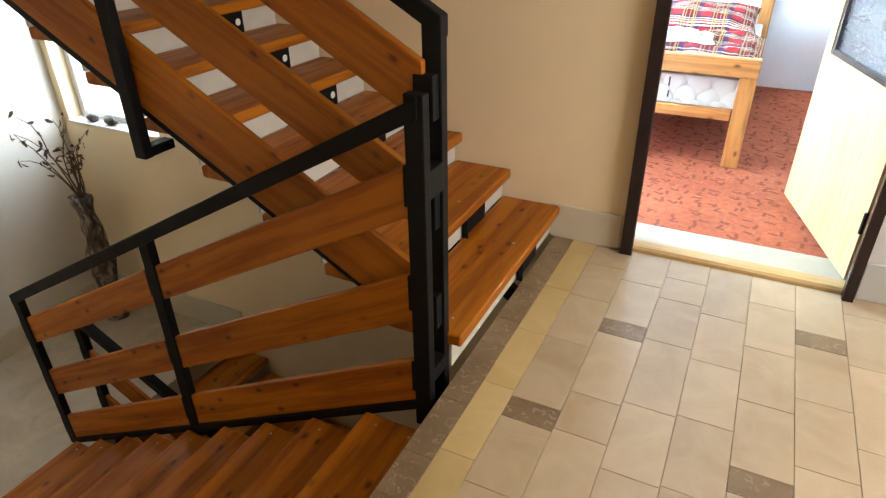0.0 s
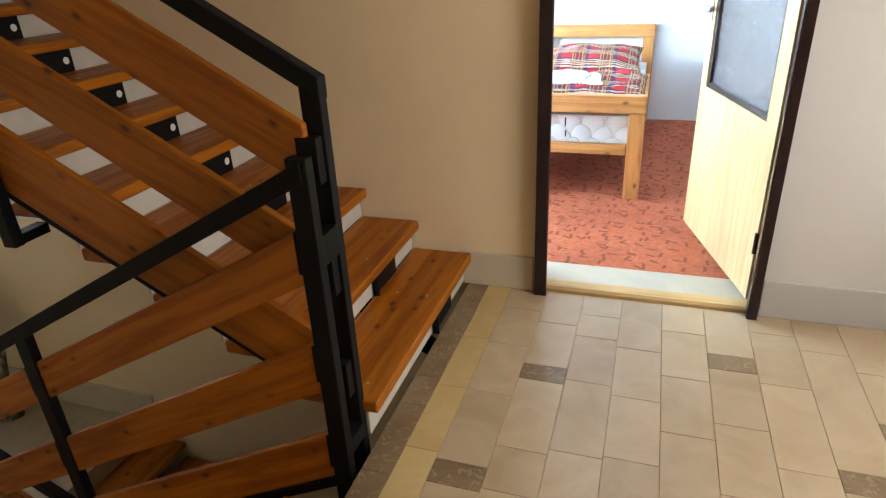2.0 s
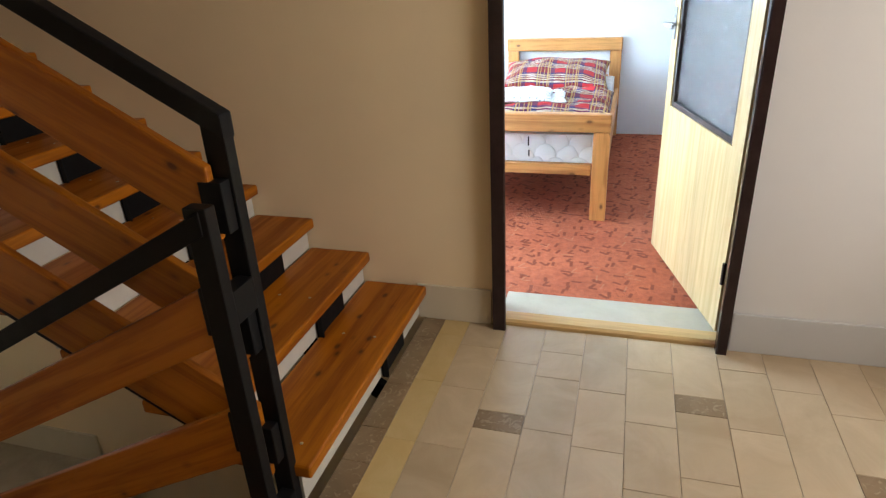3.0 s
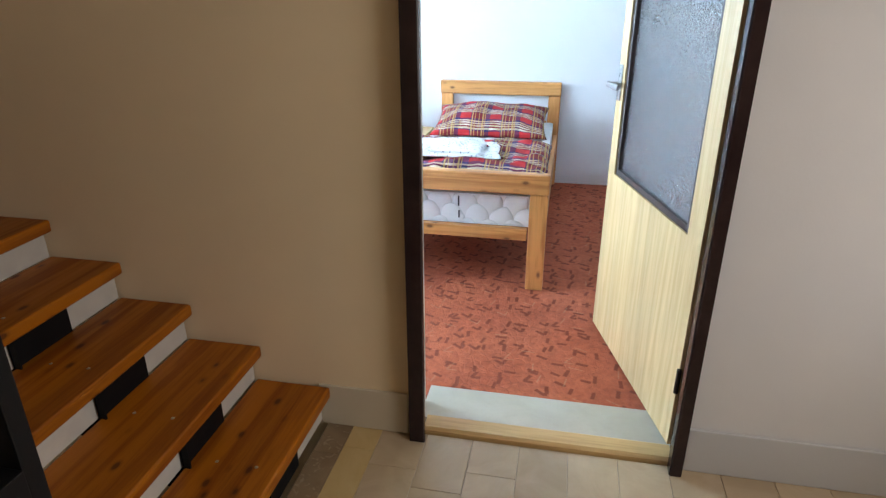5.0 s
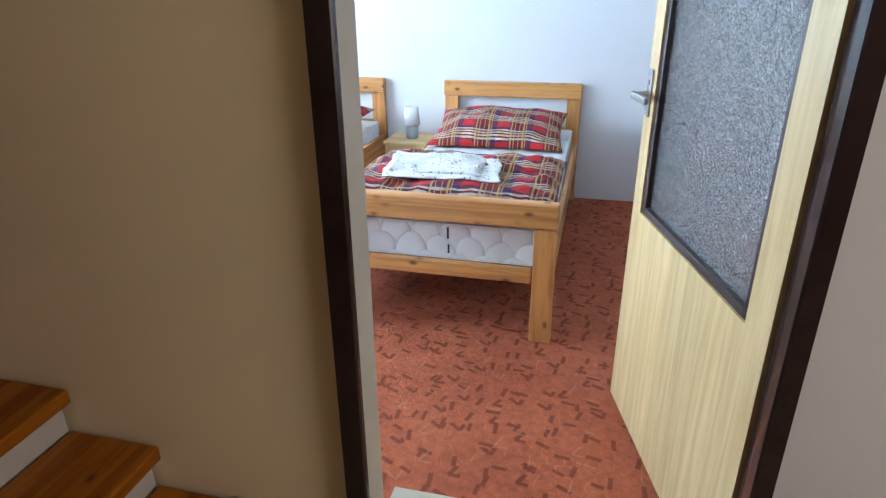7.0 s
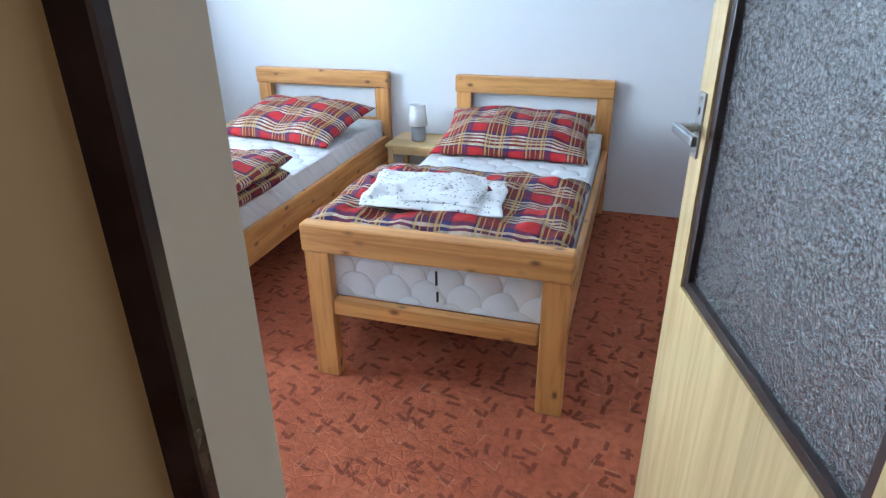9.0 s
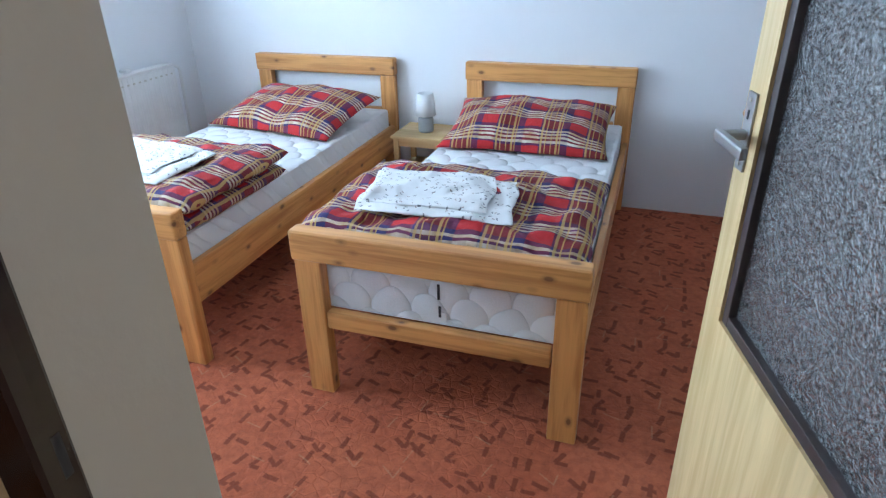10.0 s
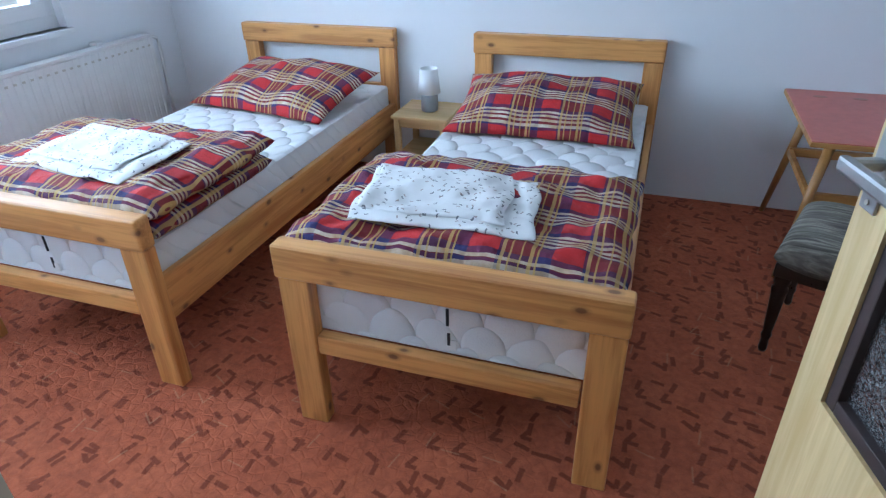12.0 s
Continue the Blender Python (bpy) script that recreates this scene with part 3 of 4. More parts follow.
hall_floor = structure("floor_hall", box(EDGE + 0.002, 2.3, 0.5, WALL, HALL - 0.2, HALL - 0.012), GROUT, "cream stone tiled hall floor with brown marble border")
structure("floor_bedroom", box(WIN_X, 1.9, 5.85, FAR, -0.2, 0.006), CARPET, "terracotta carpet with short dark dashes on the bedroom floor")
structure("floor_threshold_stone", box(DOOR_L + 0.001, DOOR_R - 0.001, 5.648, 5.85, -0.2, 0.009), MARBLE, "pale stone strip inside the doorway")
structure("floor_bedroom_edge", box(WIN_X, DOOR_L - 0.001, BACK, 5.85, -0.2, 0.0055), CARPET, "terracotta carpet beside the doorway")
structure("floor_bedroom_edge_right", box(DOOR_R + 0.001, 1.9, BACK, 5.85, -0.2, 0.0055), CARPET, "terracotta carpet behind the open door")
structure("threshold", prism([(5.571, -0.03), (5.571, 0.012), (5.583, 0.022), (5.640, 0.026), (5.648, 0.022), (5.648, -0.03)], "x", DOOR_L + 0.033, DOOR_R - 0.026), SILL, "worn light wooden door threshold")

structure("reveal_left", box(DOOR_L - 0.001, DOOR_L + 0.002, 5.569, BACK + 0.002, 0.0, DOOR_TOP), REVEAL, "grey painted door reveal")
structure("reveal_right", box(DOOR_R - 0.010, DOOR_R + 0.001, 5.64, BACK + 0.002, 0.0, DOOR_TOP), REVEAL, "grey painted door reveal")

structure("backdrop", box(-14.0, -13.9, -2.0, 34.0, -5.0, 12.0), SKYGLOW, "pale overcast sky beyond the windows")

# painted skirting
structure("baseboard_hall_left", box(EDGE - 0.03, -0.417, WALL - 0.014, WALL - 0.001, HALL, 0.168, 0.004), SKIRT, "beige painted skirting beside the stairs")
# skirting greyed to carry the daylight falling from the right
structure("baseboard_hall_right", box(0.532, 2.3, WALL - 0.014, WALL - 0.001, HALL, 0.168, 0.004), DAYLIT_SKIRT, "painted skirting beside the door frame, daylight put into its pale colour")

# landings
structure("floor_landing", box(LAND_X, -3.05, WELL_Y0, WALL, LANDING - 0.13, LANDING), LANDSTONE, "worn stone floor of the lower half landing")
structure("floor_landing_upper", box(LAND_X, -3.28, WELL_Y0, WALL, HALL + 1.44, HALL + 1.60), LANDSTONE, "stone floor of the upper half landing")
structure("baseboard_landing_far", box(LAND_X + 0.016, -2.95, WALL - 0.018, WALL - 0.001, LANDING, LANDING + 0.215, 0.004), SKIRT, "pale painted skirting along the landing wall")
structure("baseboard_landing_end", box(LAND_X + 0.001, LAND_X + 0.015, WELL_Y0, WALL - 0.019, LANDING, LANDING + 0.18, 0.004), SKIRT, "pale painted skirting along the landing end wall")


# ---- door frame and door ----
def door_frame():
    f = thing("door_frame", (0.06, WALL, HALL), "dark brown gloss painted steel door frame", "door frame")
    f["kind"] = "structure"
    y0, y1 = WALL - 0.050, 5.568
    left = [(-0.404, y0), (-0.354, y0), (-0.350, y0 + 0.004), (-0.350, y0 + 0.018), (-0.374, y0 + 0.022), (-0.374, y1 - 0.004), (-0.377, y1), (-0.3972, y1), (-0.3972, WALL - 0.001), (-0.404, WALL - 0.001)]
    y2 = 5.637
    right = [(0.524, y0), (0.490, y0), (0.485, y0 + 0.005), (0.485, y0 + 0.045), (0.500, y0 + 0.052), (0.500, y2), (0.5225, y2), (0.5225, WALL - 0.001), (0.524, WALL - 0.001)]
    for z in (1.02, 0.90):
        # no recess is cut: a black patch paints the slot's inner shade
        part("strike_slot_shade", box(-0.3745, -0.3735, y0 + 0.028, y0 + 0.042, z, z + 0.05), LABEL, f, "black patch for the shade inside the frame's strike slot")
    part("jamb", prism(left, "z", HALL, 2.03), BROWN, f)
    part("jamb", prism(right, "z", HALL, 2.03), BROWN, f)
    part("head", box(-0.415, 0.532, y0 - 0.001, y1, 1.985, 2.035, 0.003), BROWN, f)
    return f


door_frame()

DOOR_TURN = 105.6
LEAF_W, LEAF_H, LEAF_T = 0.873, 1.955, 0.04


def door():
    """Leaf in its own axes: u along the leaf from the hinge, face towards +v."""
    d = thing("door", (0.490, 5.640, 0.030), "open pale ash veneer door with a tall patterned glass pane", "door", turn=DOOR_TURN)
    d["kind"] = "structure"
    u0, u1, z0, z1 = 0.096, 0.800, 0.747, 1.86
    bm = bmesh.new()
    for a, b2, c, e in ((0, u0, 0, LEAF_H), (u1, LEAF_W, 0, LEAF_H), (u0, u1, 0, z0), (u0, u1, z1, LEAF_H)):
        box(a, b2, -LEAF_T, 0, c, e, bm=bm)
    bmesh.ops.remove_doubles(bm, verts=bm.verts[:], dist=1e-5)
    part("leaf", bm, VENEER, d, world_coords=False)
    w = 0.024
    for nm, a, b2, c, e in (("bead", u0, u0 + w, z0, z1), ("bead", u1 - w, u1, z0, z1), ("bead", u0 + w, u1 - w, z0, z0 + w), ("bead", u0 + w, u1 - w, z1 - w, z1)):
        part(nm, box(a, b2, -LEAF_T + 0.003, -0.006, c, e, 0.002), BEAD, d, "dark brown glazing bead", world_coords=False)
    pane = part("pane", box(u0 + w - 0.004, u1 - w + 0.004, -0.024, -0.019, z0 + w - 0.004, z1 - w + 0.004), FROSTED, d, "patterned frosted glass pane", world_coords=False)
    pane.visible_shadow = False
    hz = 1.110
    plate = part("lock_plate", box(0.826, 0.861, 0.0, 0.005, hz - 0.065, hz + 0.075, 0.002), STEEL, d, "brushed metal lock plate", world_coords=False)
    lever = bmesh.new()
    join(lever, tube([(0.844, 0.004, hz), (0.844, 0.045, hz)], [0.010, 0.009], 12))
    box(0.728, 0.853, 0.042, 0.056, hz - 0.011, hz + 0.011, 0.005, bm=lever)
    part("handle", lever, STEEL, plate, "brushed metal lever handle", world_coords=False)
    for z in (hz + 0.062, hz - 0.053):
        part("screw", lathe([(0.004, 0), (0.004, 0.002)], 10, (0, 0, 0)), SCREW, plate, world_coords=False).matrix_basis = pose(0.844, 0.005, z, -90)
    # flat black patch on the plate, painting the shade in the hole
    hole = part("keyhole", box(0.841, 0.847, 0.0052, 0.0062, hz + 0.028, hz + 0.044, 0.0), LABEL, plate, "black patch for the shade inside the keyhole", world_coords=False)
    for z in (0.22, 1.7):
        part("hinge", tube([(-0.006, 0.004, z), (-0.006, 0.004, z + 0.09)], [0.008, 0.008], 12), BROWN, d, "dark brown hinge", world_coords=False)
    return d


door()


# ---- bedroom window ----
def bedroom_window():
    w = thing("window_1", (WIN_X - 0.13, 7.01, 0.892), "white plastic casement window with a half-open slatted blind", "window")
    w["kind"] = "structure"
    x0, x1 = WIN_X - 0.115, WIN_X - 0.05
    y0, y1, z0, z1 = 5.95, 8.07, 0.892, 1.98
    for nm, a, b2, c, e in (("window_frame", y0, y1, z0, z0 + 0.06), ("window_frame", y0, y1, z1 - 0.06, z1), ("window_frame", y0, y0 + 0.06, z0 + 0.06, z1 - 0.06), ("window_frame", y1 - 0.06, y1, z0 + 0.06, z1 - 0.06), ("mullion", 6.98, 7.04, z0 + 0.06, z1 - 0.06)):
        part(nm, box(x0, x1, a, b2, c, e, 0.004), PVC, w)
    for a, b2 in ((y0 + 0.06, 6.98), (7.04, y1 - 0.06)):
        s = part("sash", box(x0 + 0.015, x1 + 0.015, a, b2, z0 + 0.06, z0 + 0.13, 0.004), PVC, w)
        for c, e, f, g in ((a, b2, z1 - 0.13, z1 - 0.06), (a, a + 0.07, z0 + 0.13, z1 - 0.13), (b2 - 0.07, b2, z0 + 0.13, z1 - 0.13)):
            part("sash_rail", box(x0 + 0.015, x1 + 0.015, c, e, f, g, 0.004), PVC, w)
        p = part("pane", box(x0 + 0.03, x0 + 0.036, a + 0.065, b2 - 0.065, z0 + 0.125, z1 - 0.125), CLEAR, w)
        p.visible_shadow = False
        for i in range(28):
            z = z0 + 0.145 + i * 0.029
            part("blind_slat", prism([(x0 + 0.066, z), (x0 + 0.073, z + 0.002), (x0 + 0.073, z + 0.0028), (x0 + 0.066, z + 0.0008)], "y", a + 0.075, b2 - 0.075), PVC, w)
    part("window_sill", box(WIN_X - 0.05, WIN_X + 0.03, y0 - 0.02, y1 + 0.02, z0 - 0.028, z0, 0.006), PVC, w)
    return w


bedroom_window()


def landing_window():
    w = thing("window_2", (-3.80, WALL + 0.1, 0.100), "bright landing window with a white frame and deep sill", "window")
    w["kind"] = "structure"
    x0, x1, z0, z1, y0, y1 = -4.235, -3.36, 0.100, 1.32, WALL + 0.10, WALL + 0.15
    for nm, a, b2, c, e in (("window_frame", x0, x1, z0, z0 + 0.05), ("window_frame", x0, x1, z1 - 0.05, z1), ("window_frame", x0, x0 + 0.05, z0 + 0.05, z1 - 0.05), ("window_frame", x1 - 0.05, x1, z0 + 0.05, z1 - 0.05)):
        part(nm, box(a, b2, y0, y1, c, e, 0.004), PVC, w)
    p = part("pane", box(x0 + 0.045, x1 - 0.045, y0 + 0.02, y0 + 0.026, z0 + 0.045, z1 - 0.045), CLEAR, w)
    p.visible_shadow = False
    part("window_sill", box(x0 + 0.001, x1 - 0.001, WALL - 0.02, y0, z0 - 0.001, z0 + 0.012, 0.003), WHITE, w)
    return w


landing_window()
for i, (x, s) in enumerate(((-4.03, 0.75), (-3.845, 0.85))):
    bm = bmesh.new()
    bmesh.ops.create_icosphere(bm, subdivisions=3, radius=1)
    for v in bm.verts:
        v.co = Vector((v.co.x * 0.062 * s, v.co.y * 0.04 * s, v.co.z * 0.034 * s)) * (1 + 0.25 * noise.noise(v.co * 1.7 + Vector((i * 5, 0, 0))))
    bmesh.ops.translate(bm, vec=(x, WALL + 0.035, 0.112 + 0.032 * s), verts=bm.verts[:])
    solo("pebble", bm, STONE, "small dark stone lying on the landing window sill", "stone", smooth=True, at=(x, WALL + 0.035, 0.112))


# ---- stairs ----
def slab_on_slope(x0, x1, y0, y1, lo, hi, slope, x_ref, r=0.006):
    """A board on edge in a sloping railing: its top and foot at x_ref, rising by slope per metre along x."""
    pts = [(x0, lo + slope * (x0 - x_ref)), (x1, lo + slope * (x1 - x_ref)), (x1, hi + slope * (x1 - x_ref)), (x0, hi + slope * (x0 - x_ref))]
    return prism(pts, "y", y0, y1, r)


SL = RISE / GOING
UP_NOSE, UP_Z = -0.708, 0.164         # first tread of the upper flight
TREAD_DEPTH = 0.285
UP_Y0, UP_Y1 = 4.444, WALL - 0.012
DOWN_Y0, DOWN_Y1 = 3.02, 4.275
DOWN_NOSE, DOWN_Z = -0.727, HALL - RISE


def flight(name, label, first_x, first_z, count, direction, y0, y1, stringers, rise, going):
    """Treads on two steel stringers with bent brackets; direction -1 goes up towards -x, +1 down towards -x."""
    st = thing(name, (first_x, (y0 + y1) / 2, first_z), label, "staircase")
    for i in range(count):
        x, z = first_x - going * i, first_z - direction * rise * i
        if direction > 0:
            a, b2 = x - TREAD_DEPTH + 0.018, x + 0.0
        else:
            a, b2 = x - TREAD_DEPTH, x
        t = part("tread", box(a, b2, y0, y1, z - 0.046, z, 0.011, 3), STAIR["y"], st, "varnished reddish wooden tread")
        for sy in stringers:
            for k in (0.07, 0.20):
                part("screw", lathe([(0.0055, 0), (0.0055, 0.0012), (0.003, 0.002)], 10, (b2 - k, sy + (0.11 if sy < 4.45 and direction < 0 else 0.0), z)), SCREW, t)
    for sy in stringers:
        for i in range(count):
            x, z = first_x - going * i, first_z - direction * rise * i
            zt = z - 0.043
            if direction < 0:
                # upright leg under the nose of each tread
                if sy < 4.45:
                    continue
                part("bracket", box(x - TREAD_DEPTH + 0.01, x - 0.03, sy - 0.03, sy + 0.03, zt - 0.007, zt, 0.0), BLACK, st, "black steel bracket")
                bm = bmesh.new()
                box(x - 0.034, x - 0.026, sy - 0.045, sy + 0.185, zt - rise + 0.040, zt - 0.004, 0.002, bm=bm)
                box(x - 0.034, x - 0.008, sy - 0.045, sy - 0.039, zt - rise + 0.040, zt - 0.004, bm=bm)
                part("bracket_plate", bm, BLACK, st, "black steel bracket plate")
                part("riser", box(x - 0.050, x - 0.040, y0 + 0.012, y1 - 0.004, zt - rise + 0.040, zt - 0.002), RISER, st, "grey-white painted riser board")
                if i >= 4:
                    part("bracket_hole", lathe([(0.016, 0), (0.016, 0.001)], 16, (0, 0, 0)), WHITE, st, "pale round hole in the bracket", world_coords=False).matrix_basis = pose(-0.0262 - going * i, sy - st.location.y + 0.150, -0.043 - 0.052 + rise * i, 0, 90, 0)
        slope = direction * rise / going
        xr = first_x - 0.14
        zr = first_z - 0.05 - 0.08
        if direction < 0:
            part("stringer", slab_on_slope(first_x - going * (count - 1) - 0.24, first_x - 0.20, sy - 0.008, sy + 0.008, first_z + 0.070, first_z + 0.137, -0.57, first_x - 0.292, 0.002) if sy < 4.45 else slab_on_slope(first_x - going * (count - 1) - 0.24, first_x - 0.02, sy - 0.02, sy + 0.02, zr - 0.115, zr - 0.03, slope, xr, 0.004), BLACK, st, "black painted steel stringer")
        else:
            part("stringer", slab_on_slope(first_x - going * (count - 1) - 0.24, first_x - 0.02, sy - 0.025, sy + 0.025, zr - 0.115, zr - 0.03, slope, xr, 0.004), BLACK, st, "black painted steel stringer")
        if direction > 0:
            for i in range(count):
                x, z = first_x - going * i, first_z - rise * i
                part("bracket", prism([(x - 0.25, z - 0.043), (x - 0.03, z - 0.043), (x - 0.03, z - 0.09), (x - 0.16, z - 0.15)], "y", sy - 0.02, sy + 0.02), BLACK, st, "black steel bracket")
    return st


up = flight("staircase", "open-riser staircase of varnished reddish wood on black steel, leading up", UP_NOSE, UP_Z, 10, -1, UP_Y0, UP_Y1, (4.420, 5.12), UP_RISE, UP_GOING)
down = flight("staircase", "open-riser staircase of varnished reddish wood on black steel, leading down", DOWN_NOSE - 0.268 + 0.285 - 0.018, DOWN_Z, 9, 1, DOWN_Y0, DOWN_Y1, (3.25, 4.23), RISE, GOING)


def low_flight():
    """The flight below the upper one, leading on down from the landing towards +x."""
    st = thing("staircase", (-3.06, 4.95, LANDING), "open-riser wooden staircase leading down from the half landing", "staircase")
    for i in range(7):
        x, z = -3.05 + GOING * i, LANDING - RISE * (i + 1)
        part("tread", box(x, x + TREAD_DEPTH, UP_Y0, UP_Y1, z - 0.042, z, 0.011, 3), STAIR["y"], st, "varnished reddish wooden tread")
    for sy in (4.50, 5.13):
        part("stringer", slab_on_slope(-3.1, -1.3, sy - 0.025, sy + 0.025, LANDING - 0.35, LANDING - 0.25, -SL, -3.1, 0.004), BLACK, st, "black painted steel stringer")
    return st


low_flight()


def railing(name, label, y0, posts, boards, slope, x_ref, x_end, top, hand_start, board_wood, board_y, hand_slope=None, post_w=0.058, group="stair railings"):
    rl = thing(name, (posts[0][0], y0, posts[0][1]), label, "railing", group)
    for x, lo, hi in posts:
        part("post", box(x - post_w / 2, x + post_w / 2, y0 - 0.018, y0 + 0.018, lo, hi, 0.004), BLACK, rl, "black painted steel post")
    for lo, hi in boards:
        b = part("board", slab_on_slope(x_end, posts[0][0] - 0.012, y0 + board_y[0], y0 + board_y[1], lo, hi, slope, x_ref), board_wood, rl, "varnished reddish wooden railing board")
        for x, plo, phi in posts:
            zc = (lo + hi) / 2 + slope * (x - x_ref)
            part("clamp", box(x - post_w / 2 - 0.012, x + 0.02, y0 + min(-0.015, board_y[0] - 0.002), y0 + max(0.015, board_y[1] + 0.003), zc - 0.062, zc + 0.062, 0.004), BLACK, rl, "black steel board clamp")
    part("handrail", slab_on_slope(x_end, hand_start, y0 - 0.022, y0 + 0.022, top - 0.058, top, hand_slope or slope, x_ref, 0.005), BLACK, rl, "black painted steel handrail")
    return rl


# railing of the flight that leads down
DS = 0.535
dr = railing("stair_railing", "black steel railing with three reddish wooden boards, beside stairs down", 4.316,
             [(-0.778, -0.135, 1.004), (-1.988, -0.735, 0.300), (-3.100, -1.30, -0.30)],
             [(0.653, 0.812), (0.296, 0.466), (-0.031, 0.142)], DS, -0.800, -3.125, 0.981, -0.765, STAIR["down"], (-0.010, 0.014), 0.540)
part("bottom_rail", slab_on_slope(-3.11, -0.79, 4.30, 4.333, -0.070, -0.032, DS, -0.800, 0.004), BLACK, dr, "black steel bottom rail")

# railing of the flight that leads up
US = -0.58
ur = railing("stair_railing", "black steel railing with three reddish wooden boards, beside stairs up", 4.44,
             [(-0.786, -0.17, 1.175)],
             [(0.917, 1.095), (0.584, 0.764), (0.190, 0.437)], US, -0.85, -3.0, 1.230, -0.755, STAIR["up"], (-0.050, -0.026))
part("post", box(-1.958, -1.905, 4.347, 4.385, 0.625, 1.95, 0.004), BLACK, ur, "black painted steel post")
part("post_foot", box(-1.956, -1.907, 4.386, 4.486, 0.627, 0.662, 0.003), BLACK, ur, "black steel post foot")
part("post_tie", box(-0.797, -0.752, 4.335, 4.421, 0.70, 0.785, 0.003), BLACK, ur, "black steel tie between the posts")
part("post_tie", box(-0.797, -0.752, 4.335, 4.421, 0.04, 0.095, 0.003), BLACK, ur, "black steel tie between the posts")

# railing of the lower flight, beyond the first one
lr = railing("stair_railing", "black steel railing with wooden boards on the lowest flight", 4.46,
             [(-2.93, LANDING - 0.2, LANDING + 0.92), (-2.0, LANDING - 0.75, LANDING + 0.45)],
             [(LANDING + 0.55, LANDING + 0.70), (LANDING + 0.22, LANDING + 0.38)], -SL, -2.93, -1.2, LANDING + 0.92, -2.95, STAIR["up"], (-0.012, 0.012))


# ---- plant on the landing ----
def dried_plant():
    base = (-4.0, 5.33, LANDING)
    p = thing("floor_vase", base, "tall mottled driftwood vase with dry twigs on the landing floor", "vase")
    prof = [(0.075, 0.0), (0.085, 0.10), (0.07, 0.24), (0.085, 0.40), (0.065, 0.55), (0.055, 0.70), (0.075, 0.80), (0.07, 0.82), (0.05, 0.80)]
    bm = lathe([(rad, h * 1.23) for rad, h in prof], 28, base)
    bmesh.ops.subdivide_edges(bm, edges=bm.edges[:], cuts=1, use_grid_fill=True)
    for v in bm.verts:
        v.co += Vector((lump(v.co.x, v.co.y, v.co.z, 9, 0.035), lump(v.co.y, v.co.x, v.co.z + 4, 9, 0.035), 0)) + Vector((0.02 * math.sin(v.co.z * 7), 0, 0))
    part("vase", bm, DRIFT, p, smooth=True)
    rnd = random.Random(4)
    top = Vector(base) + Vector((0, 0, 0.98))
    for k in range(11):
        a = rnd.uniform(0, 6.28)
        reach = rnd.uniform(0.12, 0.38)
        goal = top + Vector((max(-0.14, math.cos(a) * reach), min(0.10, math.sin(a) * reach), rnd.uniform(0.22, 0.62)))
        pts = []
        for i in range(6):
            f = i / 5
            q = top.lerp(goal, f) + Vector((lump(f, k, 0, 2.2, 0.05), lump(k, f, 3, 2.2, 0.05), 0.10 * math.sin(f * 3.1)))
            pts.append(q)
        tw = part("twig", tube(pts, [0.006 - 0.0009 * i for i in range(6)], 6), BARK, p, "thin dry brown twig")
        for i in range(5):
            lv = bmesh.new()
            q = pts[2 + i % 4] + Vector((rnd.uniform(-.03, .03), rnd.uniform(-.03, .03), rnd.uniform(-.03, .02)))
            m = Matrix.Translation(q) @ Euler((rnd.uniform(0, 3), rnd.uniform(0, 3), rnd.uniform(0, 6))).to_matrix().to_4x4()
            l, w = rnd.uniform(0.022, 0.04), rnd.uniform(0.008, 0.014)
            vs = [lv.verts.new(m @ Vector(c)) for c in ((-l, 0, 0), (-l * .3, w, .006), (l * .5, w * .7, .004), (l, 0, -.004), (l * .5, -w * .7, .004), (-l * .3, -w, .006))]
            lv.faces.new(vs)
            bmesh.ops.solidify(lv, geom=lv.faces[:], thickness=0.0015)
            part("leaf", lv, LEAF, tw, "curled dry leaf")
    return p


dried_plant()


# ---- beds ----
def bed(at_x):
    """A pine bed frame, its foot towards the door; x from at_x - 0.955 to at_x."""
    x1, x0 = at_x, at_x - 0.955
    y0, y1 = 6.793, FAR - 0.008
    b = thing("bed", ((x0 + x1) / 2, y0, 0.006), "knotty pine single bed frame with open head and foot ends", "bed", "beds side by side")
    lx = 0.092
    z0 = 0.006
    for xa in (x0 + 0.008, x1 - 0.004 - lx):
        part("leg", box(xa, xa + lx, y0 + 0.008, y0 + 0.058, z0, 0.536, 0.006), PINE["z"], b)
        part("head_post", box(xa, xa + lx, y1 - 0.055, y1 - 0.005, z0, 0.716, 0.006), PINE["z"], b)
    part("foot_rail", box(x0 + 0.002, x1 - 0.001, y0, y0 + 0.062, 0.536, 0.641, 0.011, 3), PINE["x"], b)
    part("foot_crossbar", box(x0 + 0.01 + lx, x1 - 0.01 - lx, y0 + 0.014, y0 + 0.054, 0.282, 0.345, 0.006), PINE["x"], b)
    part("head_rail", box(x0 + 0.002, x1 - 0.001, y1 - 0.062, y1, 0.716, 0.818, 0.011, 3), PINE["x"], b)
    part("head_crossbar", box(x0 + 0.01 + lx, x1 - 0.01 - lx, y1 - 0.05, y1 - 0.015, 0.36, 0.52, 0.006), PINE["x"], b)
    for xa in (x0 + 0.012, x1 - 0.012 - 0.030):
        part("side_rail", box(xa, xa + 0.030, y0 + 0.058, y1 - 0.055, 0.255, 0.415, 0.007), PINE["y"], b)
    for i in range(9):
        ys = y0 + 0.16 + i * 0.215
        part("slat", box(x0 + 0.042, x1 - 0.042, ys, ys + 0.07, 0.318, 0.336, 0.003), PINE["x"], b)
    return b


BED_R, BED_L = 0.004, -1.394
bed_1 = bed(BED_R)
